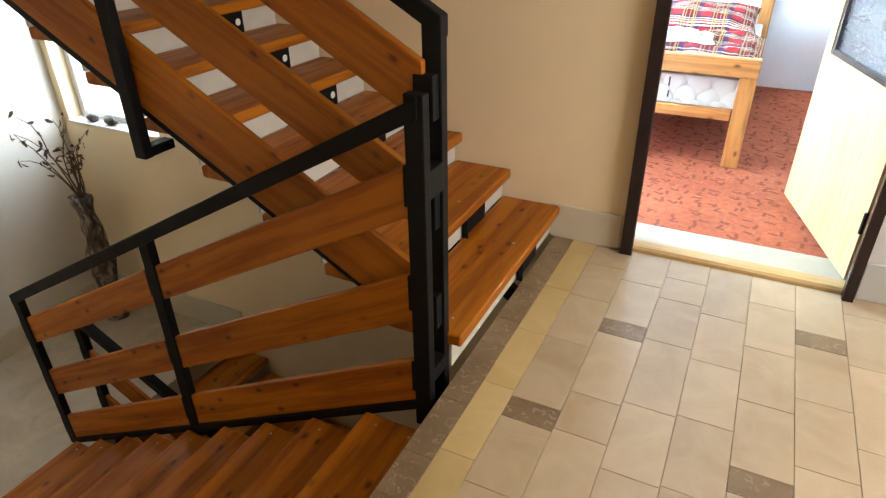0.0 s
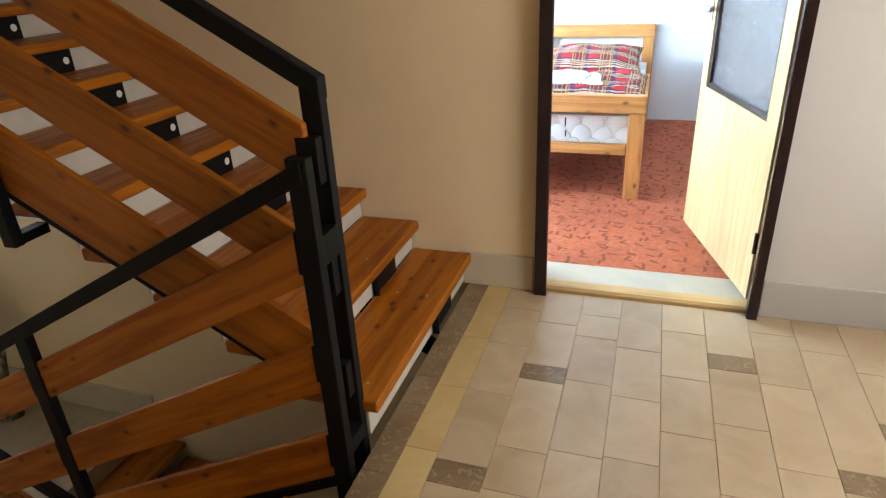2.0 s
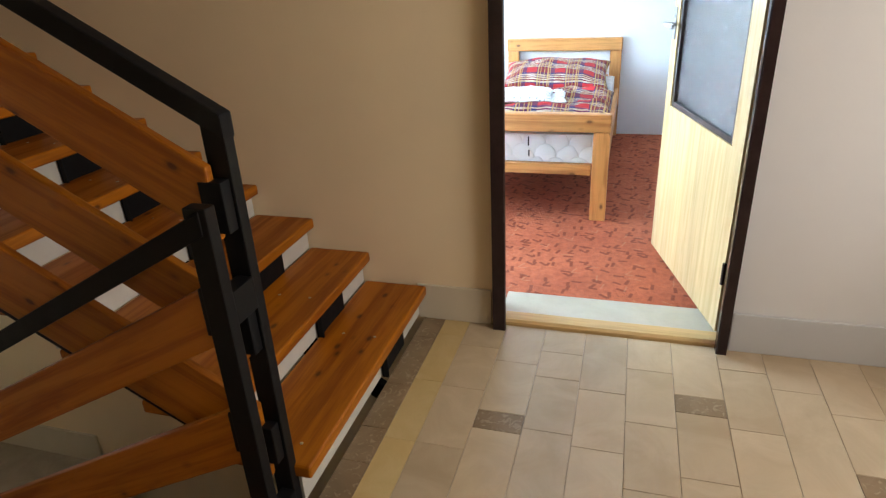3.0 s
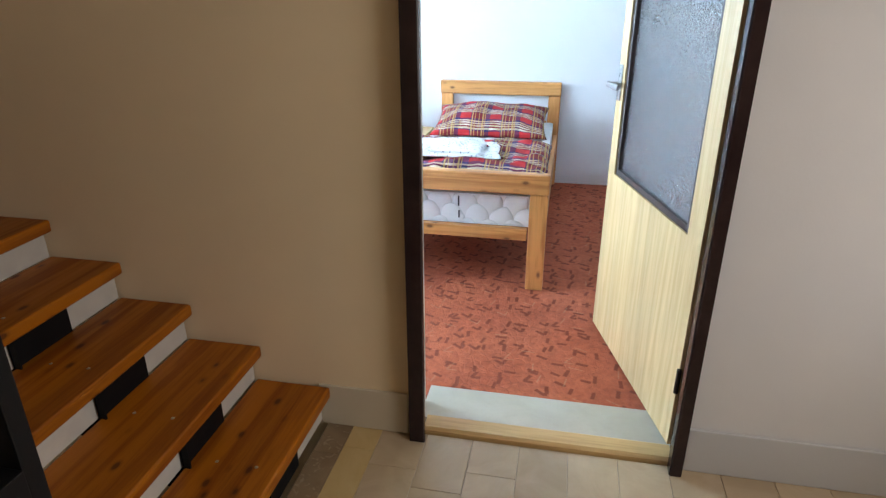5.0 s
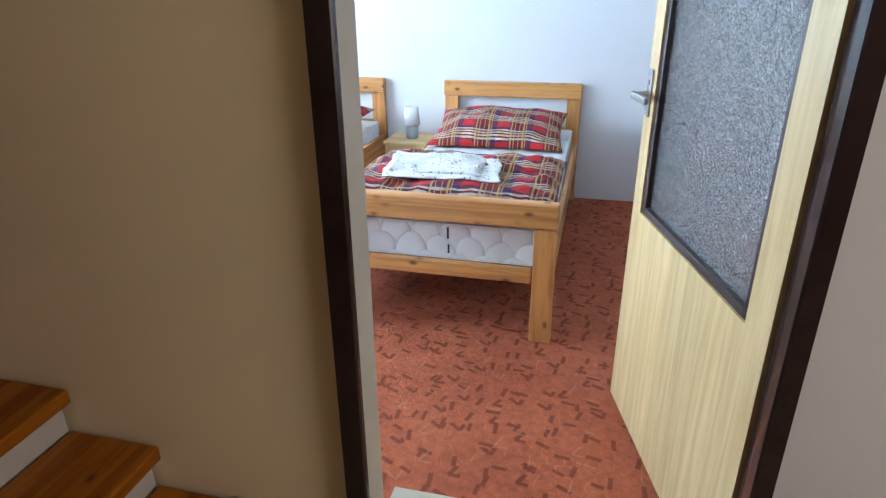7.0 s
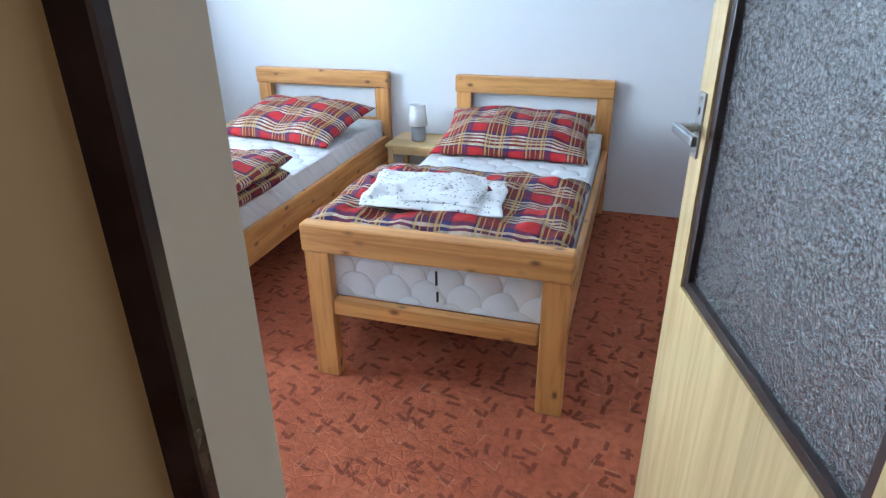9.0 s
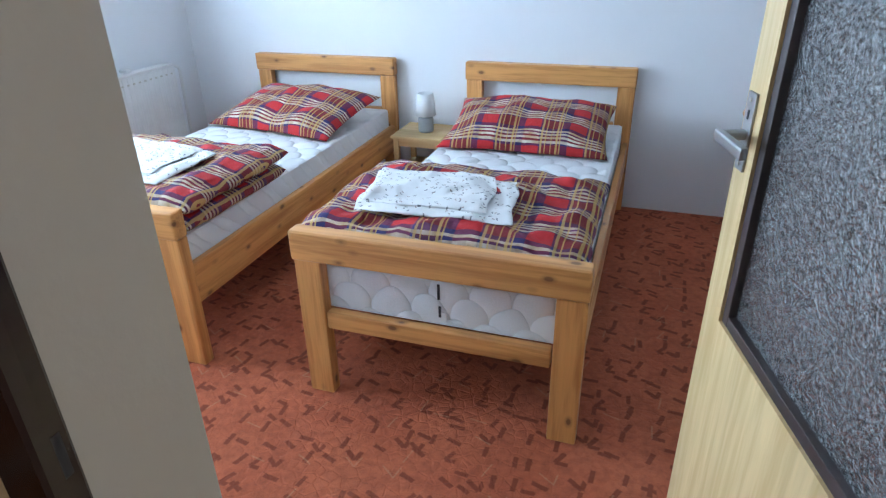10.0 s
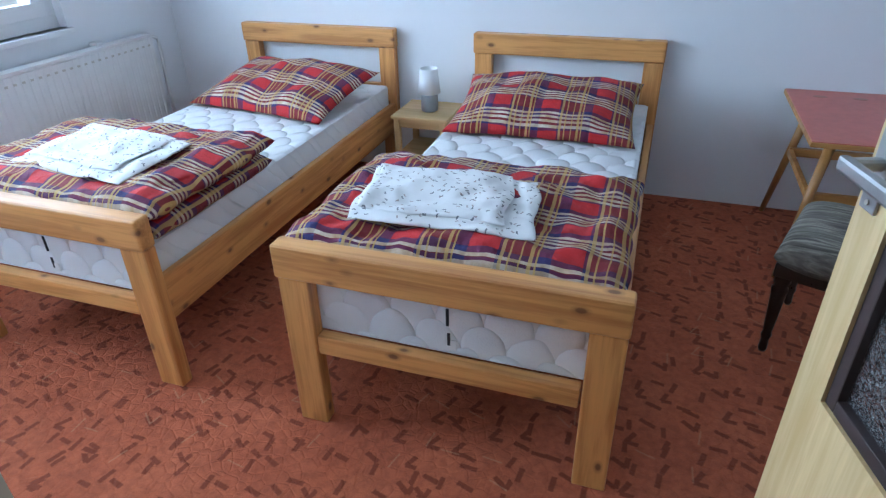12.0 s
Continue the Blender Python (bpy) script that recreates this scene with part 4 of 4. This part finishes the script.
bed_1.matrix_world = pose(BED_R - 0.4775, 6.793, 0.006, 0, 0, 0.0)
bed_2 = copy_thing(bed_1, pose(BED_L - 0.4775, 6.793, 0.006, 0, 0, 0.0))


def puffy(x0, x1, y0, y1, z0, z1, nx, ny, wob=0.01, seed=0.0, power=3.2, droop=0.0, freq=4.0):
    """A cushion-like closed slab with rounded rims, its UVs in metres."""
    bm = bmesh.new()
    uvl = bm.loops.layers.uv.new("UVMap")
    cx, cy, hx, hy, zm, hz = (x0 + x1) / 2, (y0 + y1) / 2, (x1 - x0) / 2, (y1 - y0) / 2, (z0 + z1) / 2, (z1 - z0) / 2
    grids = []
    for sgn in (1, -1):
        rows = []
        for j in range(ny + 1):
            row = []
            for i in range(nx + 1):
                a, c = -math.cos(math.pi * i / nx), -math.cos(math.pi * j / ny)
                a, c = math.copysign(abs(a) ** 0.85, a), math.copysign(abs(c) ** 0.85, c)
                edge = max(0.0, (1 - abs(a) ** power)) ** 0.5 * max(0.0, (1 - abs(c) ** power)) ** 0.5
                x, y = cx + hx * a, cy + hy * c
                z = zm + sgn * hz * edge
                n1 = noise.noise(Vector((x * freq + seed, y * freq, seed)))
                n2 = noise.noise(Vector((x * freq * 2.7, y * freq * 2.7 + seed, 3.1)))
                if sgn > 0:
                    z += (n1 * wob + n2 * wob * 0.6) * edge
                out = 0.6 * wob * noise.noise(Vector((x * 9 + seed, y * 9, 7)))
                x += out * (abs(a) > 0.9)
                y += out * (abs(c) > 0.9)
                row.append((bm.verts.new((x, y, z)), (x, y)))
            rows.append(row)
        grids.append(rows)
        for j in range(ny):
            for i in range(nx):
                q = [rows[j][i], rows[j][i + 1], rows[j + 1][i + 1], rows[j + 1][i]]
                f = bm.faces.new([v for v, _ in (q if sgn > 0 else q[::-1])])
                for lp, (_, uv) in zip(f.loops, q if sgn > 0 else q[::-1]):
                    lp[uvl].uv = uv
    bmesh.ops.remove_doubles(bm, verts=bm.verts[:], dist=2e-4)
    return bm


def mattress(name_x0, name_x1):
    y0, y1, z0, z1 = 6.850, FAR - 0.065, 0.339, 0.515
    m = thing("mattress", ((name_x0 + name_x1) / 2, y0, z0), "white quilted mattress on a pine bed frame", "mattress", "mattresses")
    bm = box(name_x0, name_x1, y0, y1, z0, z1, 0.022, 4)
    part("cover", bm, QUILT, m, smooth=True)
    for z in (z0 + 0.006, z1 - 0.012):
        part("piping", tube([(name_x0 + 0.02, y0 + 0.004, z + 0.004), (name_x1 - 0.02, y0 + 0.004, z + 0.004)], [0.005, 0.005], 8), QUILT, m, "white mattress piping")
        part("piping", tube([(name_x1 - 0.004, y0 + 0.02, z + 0.004), (name_x1 - 0.004, y1 - 0.02, z + 0.004)], [0.005, 0.005], 8), QUILT, m, "white mattress piping")
    xm = (name_x0 + name_x1) / 2 + 0.01
    part("zip", box(xm - 0.004, xm + 0.004, y0 - 0.003, y0 + 0.002, z0 + 0.10, z0 + 0.155), LABEL, m, "black zip end")
    part("zip", box(xm - 0.001, xm + 0.007, y0 - 0.003, y0 + 0.002, z0 + 0.035, z0 + 0.075), LABEL, m, "dark zip slider")
    part("tag", box(xm + 0.008, xm + 0.026, y0 - 0.004, y0 - 0.001, z0 + 0.022, z0 + 0.055), TAG, m, "small white sewn tag")
    return m


mattress_1 = mattress(-0.908, -0.048)
mattress_1.matrix_world = pose(-0.474, 6.850, 0.339, 0, 0, 0.0)
mattress_2 = copy_thing(mattress_1, pose(-0.478 + BED_L, 6.850, 0.339, 0, 0, 0.0))


def pillow(at, turn, seed):
    """A plump plaid pillow with pinched corners."""
    w, d = 0.83, 0.55
    nx, ny = 40, 28
    bm = bmesh.new()
    uvl = bm.loops.layers.uv.new("UVMap")
    for sgn in (1, -1):
        rows = []
        for j in range(ny + 1):
            row = []
            for i in range(nx + 1):
                a, c = 2 * i / nx - 1, 2 * j / ny - 1
                plump = (1 - abs(a) ** 2.6) ** 0.55 * (1 - abs(c) ** 2.6) ** 0.55
                pinch_x, pinch_y = 1 - 0.07 * (1 - c * c), 1 - 0.09 * (1 - a * a)
                x, y = w / 2 * a * pinch_x, d / 2 * c * pinch_y
                n1 = noise.noise(Vector((x * 5 + seed, y * 5, 1)))
                fold = 0.020 * noise.noise(Vector((x * 11 + seed, y * 7, 5))) * plump
                z = (0.098 if sgn > 0 else -0.045) * plump * (1 + 0.42 * n1) + fold
                row.append((bm.verts.new((x, y, z)), (x + seed, y + seed)))
            rows.append(row)
        for j in range(ny):
            for i in range(nx):
                q = [rows[j][i], rows[j][i + 1], rows[j + 1][i + 1], rows[j + 1][i]]
                q = q if sgn > 0 else q[::-1]
                f = bm.faces.new([v for v, _ in q])
                for lp, (_, uv) in zip(f.loops, q):
                    lp[uvl].uv = uv
    bmesh.ops.remove_doubles(bm, verts=bm.verts[:], dist=2e-4)
    ob = solo("pillow", bm, PLAID, "plump red tartan pillow propped at the head of the bed", "pillow", smooth=True)
    ob.matrix_world = pose(*at, *turn)
    return tagged(ob, group="tartan pillows")


pillow((-0.485, 8.35, 0.590), (13, 0, 1), 0.0)
pillow((BED_L - 0.44, 8.34, 0.588), (12, 0, -9), 3.3)


def duvet(name_at, layers, label):
    d = thing("duvet", name_at, label, "duvet", "tartan duvets")
    for k, (nm, (x0, x1, y0, y1, z0, z1, wob, seed)) in enumerate(layers):
        part(nm, puffy(x0, x1, y0, y1, z0, z1, 64, 54, wob, seed, 10.0, freq=6.5), PLAID, d, smooth=True)
    return d


duvet((-0.47, 7.2, 0.515), [("lower_fold", (-0.915, -0.030, 6.86, 7.50, 0.512, 0.585, 0.008, 2.3)),
                            ("upper_fold", (-0.950, -0.020, 6.857, 7.53, 0.565, 0.662, 0.030, 1.3))], "folded red tartan duvet across the foot of the bed")
duvet((-1.9, 7.2, 0.515), [("lower_fold", (-2.32, -1.398, 6.86, 7.52, 0.512, 0.598, 0.012, 5.3)),
                           ("upper_fold", (-2.33, -1.392, 6.857, 7.55, 0.580, 0.668, 0.024, 8.3))], "thick red tartan duvet folded double at the foot of the bed")


def folded_sheets(at, turn, seed):
    d = thing("bed_linen", at, "folded white bed linen with a small dark print on the duvet", "bed linen", "folded bed linen")
    d.matrix_world = pose(*at, *turn)
    for nm, bm in (("folded_sheet", puffy(-0.262, 0.262, -0.178, 0.178, 0.0, 0.016, 48, 36, 0.010, seed, 14.0, freq=9.0)), ("folded_pillowcase", puffy(-0.242, 0.185, -0.132, 0.176, 0.012, 0.026, 44, 32, 0.012, seed + 2.0, 14.0, freq=9.0))):
        for v in bm.verts:
            v.co.x += -0.016 * v.co.y / 0.18 + lump(v.co.y, seed, 0, 8, 0.014)
            v.co.y += lump(v.co.x, seed, 4, 7, 0.016)
            v.co.z += 0.010 * noise.noise(Vector((v.co.x * 7, v.co.y * 7, seed))) + 0.005 * noise.noise(Vector((v.co.x * 22, v.co.y * 22, seed))) + 0.005
        part(nm, bm, PRINT, d, smooth=True, world_coords=False)
    return d


folded_sheets((-0.552, 7.13, 0.664), (1.0, 0, 3), 0.0)
folded_sheets((-1.83, 7.15, 0.668), (1.0, 0, -7), 4.0)


# ---- bedside ----
def nightstand():
    n = thing("nightstand", (-1.17, 8.665, 0.006), "small light wooden bedside table with open shelf", "bedside table")
    x0, x1, y0, y1, zt = -1.325, -1.015, 8.505, 8.825, 0.43
    part("top", box(x0, x1, y0, y1, zt - 0.018, zt, 0.005), BIRCH["x"], n)
    for x in (x0 + 0.012, x1 - 0.042):
        for y in (y0 + 0.012, y1 - 0.042):
            part("leg", box(x, x + 0.03, y, y + 0.03, 0.006, zt - 0.018, 0.003), BIRCH["z"], n)
    for y in (y0 + 0.018, y1 - 0.03):
        part("apron", box(x0 + 0.042, x1 - 0.042, y, y + 0.014, zt - 0.063, zt - 0.018, 0.002), BIRCH["x"], n)
    part("shelf", box(x0 + 0.02, x1 - 0.02, y0 + 0.015, y1 - 0.015, 0.20, 0.216, 0.003), BIRCH["x"], n)
    for x in (x0 + 0.018, x1 - 0.03):
        part("side_rail", box(x, x + 0.012, y0 + 0.042, y1 - 0.042, zt - 0.063, zt - 0.018, 0.002), BIRCH["y"], n)
    return n


nightstand()


def table_lamp():
    at = (-1.155, 8.65, 0.43)
    l = thing("table_lamp", at, "small bedside lamp, grey ceramic base and white shade", "lamp")
    part("base", lathe([(0.036, 0), (0.043, 0.004), (0.045, 0.02), (0.045, 0.075), (0.042, 0.09), (0.025, 0.10), (0.010, 0.104), (0.010, 0.118)], 28, at), GREY, l, "ribbed grey ceramic base", smooth=True)
    sh = bmesh.new()
    rows = []
    for r, z in ((0.060, 0.098), (0.046, 0.225), (0.043, 0.225), (0.057, 0.098)):
        rows.append([sh.verts.new((at[0] + r * math.cos(i * math.pi / 16), at[1] + r * math.sin(i * math.pi / 16), at[2] + z)) for i in range(32)])
    for k in range(4):
        a, b2 = rows[k], rows[(k + 1) % 4]
        for i in range(32):
            sh.faces.new((a[i], a[(i + 1) % 32], b2[(i + 1) % 32], b2[i]))
    bmesh.ops.recalc_face_normals(sh, faces=sh.faces[:])
    part("shade", sh, SHADE, l, "white fabric shade", smooth=True)
    part("bulb_holder", lathe([(0.012, 0.118), (0.012, 0.15), (0.02, 0.16), (0.022, 0.18), (0.012, 0.20)], 16, at), WHITE, l)
    return l


table_lamp()


# ---- radiator ----
def radiator():
    r = thing("radiator", (-2.80, 7.6, 0.12), "white panel radiator under the bedroom window", "radiator")
    y0, y1, z0, z1, xf = 6.68, 8.50, 0.13, 0.785, -2.765
    # front panel with shallow pressed channels
    prof = []
    ribs = 44
    step = (y1 - y0) / ribs
    for i in range(ribs):
        y = y0 + i * step
        prof += [(y, xf), (y + step * 0.3, xf), (y + step * 0.42, xf - 0.003), (y + step * 0.58, xf - 0.003), (y + step * 0.7, xf)]
    prof += [(y1, xf), (y1, xf - 0.014), (y0, xf - 0.014)]
    part("front_panel", prism([(x, y) for y, x in prof], "z", z0, z1 - 0.02), WHITE, r)
    part("back_panel", box(xf - 0.062, xf - 0.05, y0, y1, z0, z1 - 0.02, 0.003), WHITE, r)
    part("top_cover", box(xf - 0.066, xf + 0.002, y0, y1, z1 - 0.018, z1, 0.004), WHITE, r)
    part("bottom_edge", box(xf - 0.012, xf + 0.003, y0, y1, z0 - 0.012, z0, 0.003), WHITE, r)
    for i in range(40):
        y = y0 + 0.03 + i * (y1 - y0 - 0.06) / 39
        # slots aren't cut: grey bars on the panel paint the shade in them
        part("vent_slot_shade", box(xf + 0.0005, xf + 0.003, y - 0.008, y + 0.008, z1 - 0.062, z1 - 0.052), RISER, r)
    part("bracket", box(xf - 0.085, xf - 0.03, 8.15, 8.19, z1, z1 + 0.018, 0.003), WHITE, r)
    part("pipe", tube([(xf - 0.04, y1, z1 - 0.03), (xf - 0.04, y1 + 0.05, z1 - 0.025), (xf - 0.04, y1 + 0.085, z1 - 0.04), (xf - 0.045, y1 + 0.10, z1 - 0.08), (xf - 0.05, y1 + 0.10, z1 - 0.3), (xf - 0.05, y1 + 0.10, 0.0)], [0.010] * 6, 10), WHITE, r, "white heating pipe", smooth=True)
    part("end_cover", box(xf - 0.066, xf, y1, y1 + 0.006, z0, z1, 0.002), WHITE, r)
    return r


radiator()


# ---- table and chair ----
def small_table():
    x0, x1, y0, y1, zt = 0.552, 1.287, 8.085, FAR - 0.005, 0.622
    t = thing("side_table", (0.92, 8.46, 0.006), "small retro table with red laminate top and splayed legs", "table")
    part("top", box(x0, x1, y0, y1, zt - 0.022, zt - 0.002, 0.004), BEECH["x"], t, "wooden edged top")
    top = part("laminate", box(x0 + 0.004, x1 - 0.004, y0 + 0.004, y1 - 0.004, zt - 0.002, zt + 0.001), RED_TOP, t, "red laminate surface")
    for i in range(4):
        x = x0 + 0.13 + i * 0.16
        bm = lathe([(0.030, 0.0), (0.030, 0.0008)], 20)
        o = part("motif", bm, SPOT, top, "faded oval motif", world_coords=False)
        o.matrix_basis = pose(x - 0.92, 8.72 - 8.46, zt + 0.001 - 0.006) @ Matrix.Diagonal((1, 0.55, 1, 1))
    feet = [((x0 + 0.10, y1 - 0.16), (x0 + 0.03, y1 - 0.035)), ((x0 + 0.10, y0 + 0.12), (x0 + 0.02, y0 + 0.05)), ((x1 - 0.10, y1 - 0.16), (x1 - 0.03, y1 - 0.035)), ((x1 - 0.10, y0 + 0.12), (x1 - 0.02, y0 + 0.05))]
    for (ax, ay), (bx, by) in feet:
        part("leg", tube([(ax, ay, zt - 0.022), (bx, by, 0.006)], [0.021, 0.013], 12), BEECH["z"], t, smooth=True)
    for (ya, yb) in ((y1 - 0.135, y1 - 0.135), (y0 + 0.095, y0 + 0.095)):
        part("stretcher", box(x0 + 0.06, x1 - 0.06, ya - 0.012, ya + 0.012, 0.345, 0.385, 0.004), BEECH["x"], t)
    for x in (x0 + 0.065, x1 - 0.065):
        part("side_stretcher", box(x - 0.01, x + 0.01, y0 + 0.1, y1 - 0.14, 0.35, 0.38, 0.003), BEECH["x"], t)
    return t


small_table()


def chair():
    """A low upholstered chair; its own axes turned to the room."""
    c = thing("chair", (0.716, 7.696, 0.006), "low chair with grey ribbed upholstered seat and dark turned legs", "chair", turn=-20)
    seat = puffy(-0.235, 0.235, -0.225, 0.225, 0.325, 0.465, 36, 36, 0.006, 2.2, 7.0)
    part("seat", seat, SEAT, c, "grey ribbed fabric seat", smooth=True, world_coords=False)
    part("seat_frame", box(-0.225, 0.225, -0.21, 0.21, 0.315, 0.365, 0.006), DARKWOOD, c, world_coords=False)
    for x in (-0.195, 0.195):
        for y in (-0.18, 0.18):
            prof = [(0.012, 0), (0.015, 0.012), (0.013, 0.05), (0.018, 0.07), (0.014, 0.085), (0.016, 0.10), (0.024, 0.24), (0.027, 0.265), (0.020, 0.275), (0.027, 0.29), (0.026, 0.33)]
            part("leg", lathe(prof, 16, (x, y, 0)), DARKWOOD, c, "dark turned wooden leg", smooth=True, world_coords=False)
    return c


chair()


# ---- hall floor tiles ----
def hall_tiles():
    rnd = random.Random(11)
    cache = {}
    col_w, joint = 0.1670, 0.0013
    zt = HALL

    def lay(x0, x1, y0, y1, mat):
        key = (round(x1 - x0, 4), round(y1 - y0, 4), mat.name)
        if key not in cache:
            w, d = key[0] - joint, key[1] - joint
            bm = bmesh.new()
            box(-w / 2, w / 2, -d / 2, d / 2, -0.012, 0.0, bm=bm)
            top = [e for e in bm.edges if all(v.co.z > -0.001 for v in e.verts)]
            bmesh.ops.bevel(bm, geom=top, offset=0.0012, segments=1, affect="EDGES")
            cache[key] = finish(bm, "tile", mat)
        ob = new("tile", cache[key])
        ob.parent = hall_floor
        ob.location = ((x0 + x1) / 2, (y0 + y1) / 2, zt + rnd.uniform(-0.0006, 0.0))

    # brown border along the stairwell
    y = WALL
    for i in range(20):
        d = (0.165, 0.33, 0.25)[i % 3]
        if y - d < WELL_Y0:
            break
        lay(EDGE - 0.004, -0.628, y - d, y, TILE_DARK)
        y -= d
    # yellow column beside it
    y = WALL - 0.12
    lay(-0.628, -0.515, y, WALL, TILE_YELLOW)
    while y > 0.5:
        lay(-0.628, -0.515, max(0.5, y - 0.33), y, TILE_YELLOW)
        y -= 0.33
    # cream columns: the joints from the door wall outwards, a pair of numbers being a dark insert
    joints = {0: (5.38, 5.10, 4.787, (4.43, 4.333), 4.05), 1: (5.30, (4.994, 4.897), 4.535, 4.35, 4.06), 2: (5.40, 5.23, 4.93, 4.56, 4.26),
              3: (5.185, 4.88, 4.573, 4.27), 4: (5.35, 5.04, 4.735, (4.43, 4.331), 4.03), 5: ((5.228, 5.13), 4.82, 4.51, 4.20),
              6: (5.42, 5.08, 4.66, 4.36), 7: (5.33, (4.70, 4.61), 4.30), 8: (5.228, (4.95, 4.855), 4.55, 4.25)}
    for c in range(14):
        x0 = -0.515 + c * col_w
        x1 = min(x0 + col_w, 1.75)
        if x1 - x0 < 0.02:
            break
        y = WALL
        for j in joints.get(c, (WALL - 0.09 - 0.06 * (c % 4),)):
            top, foot = j if isinstance(j, tuple) else (j, j)
            lay(x0, x1, top, y, TILE)
            if foot < top:
                lay(x0, x1, foot, top, TILE_DARK)
            y = foot
        while y > 0.5:
            d = rnd.choice((0.30, 0.30, 0.34, 0.18))
            lay(x0, x1, max(0.5, y - d), y, TILE)
            y -= d


hall_tiles()
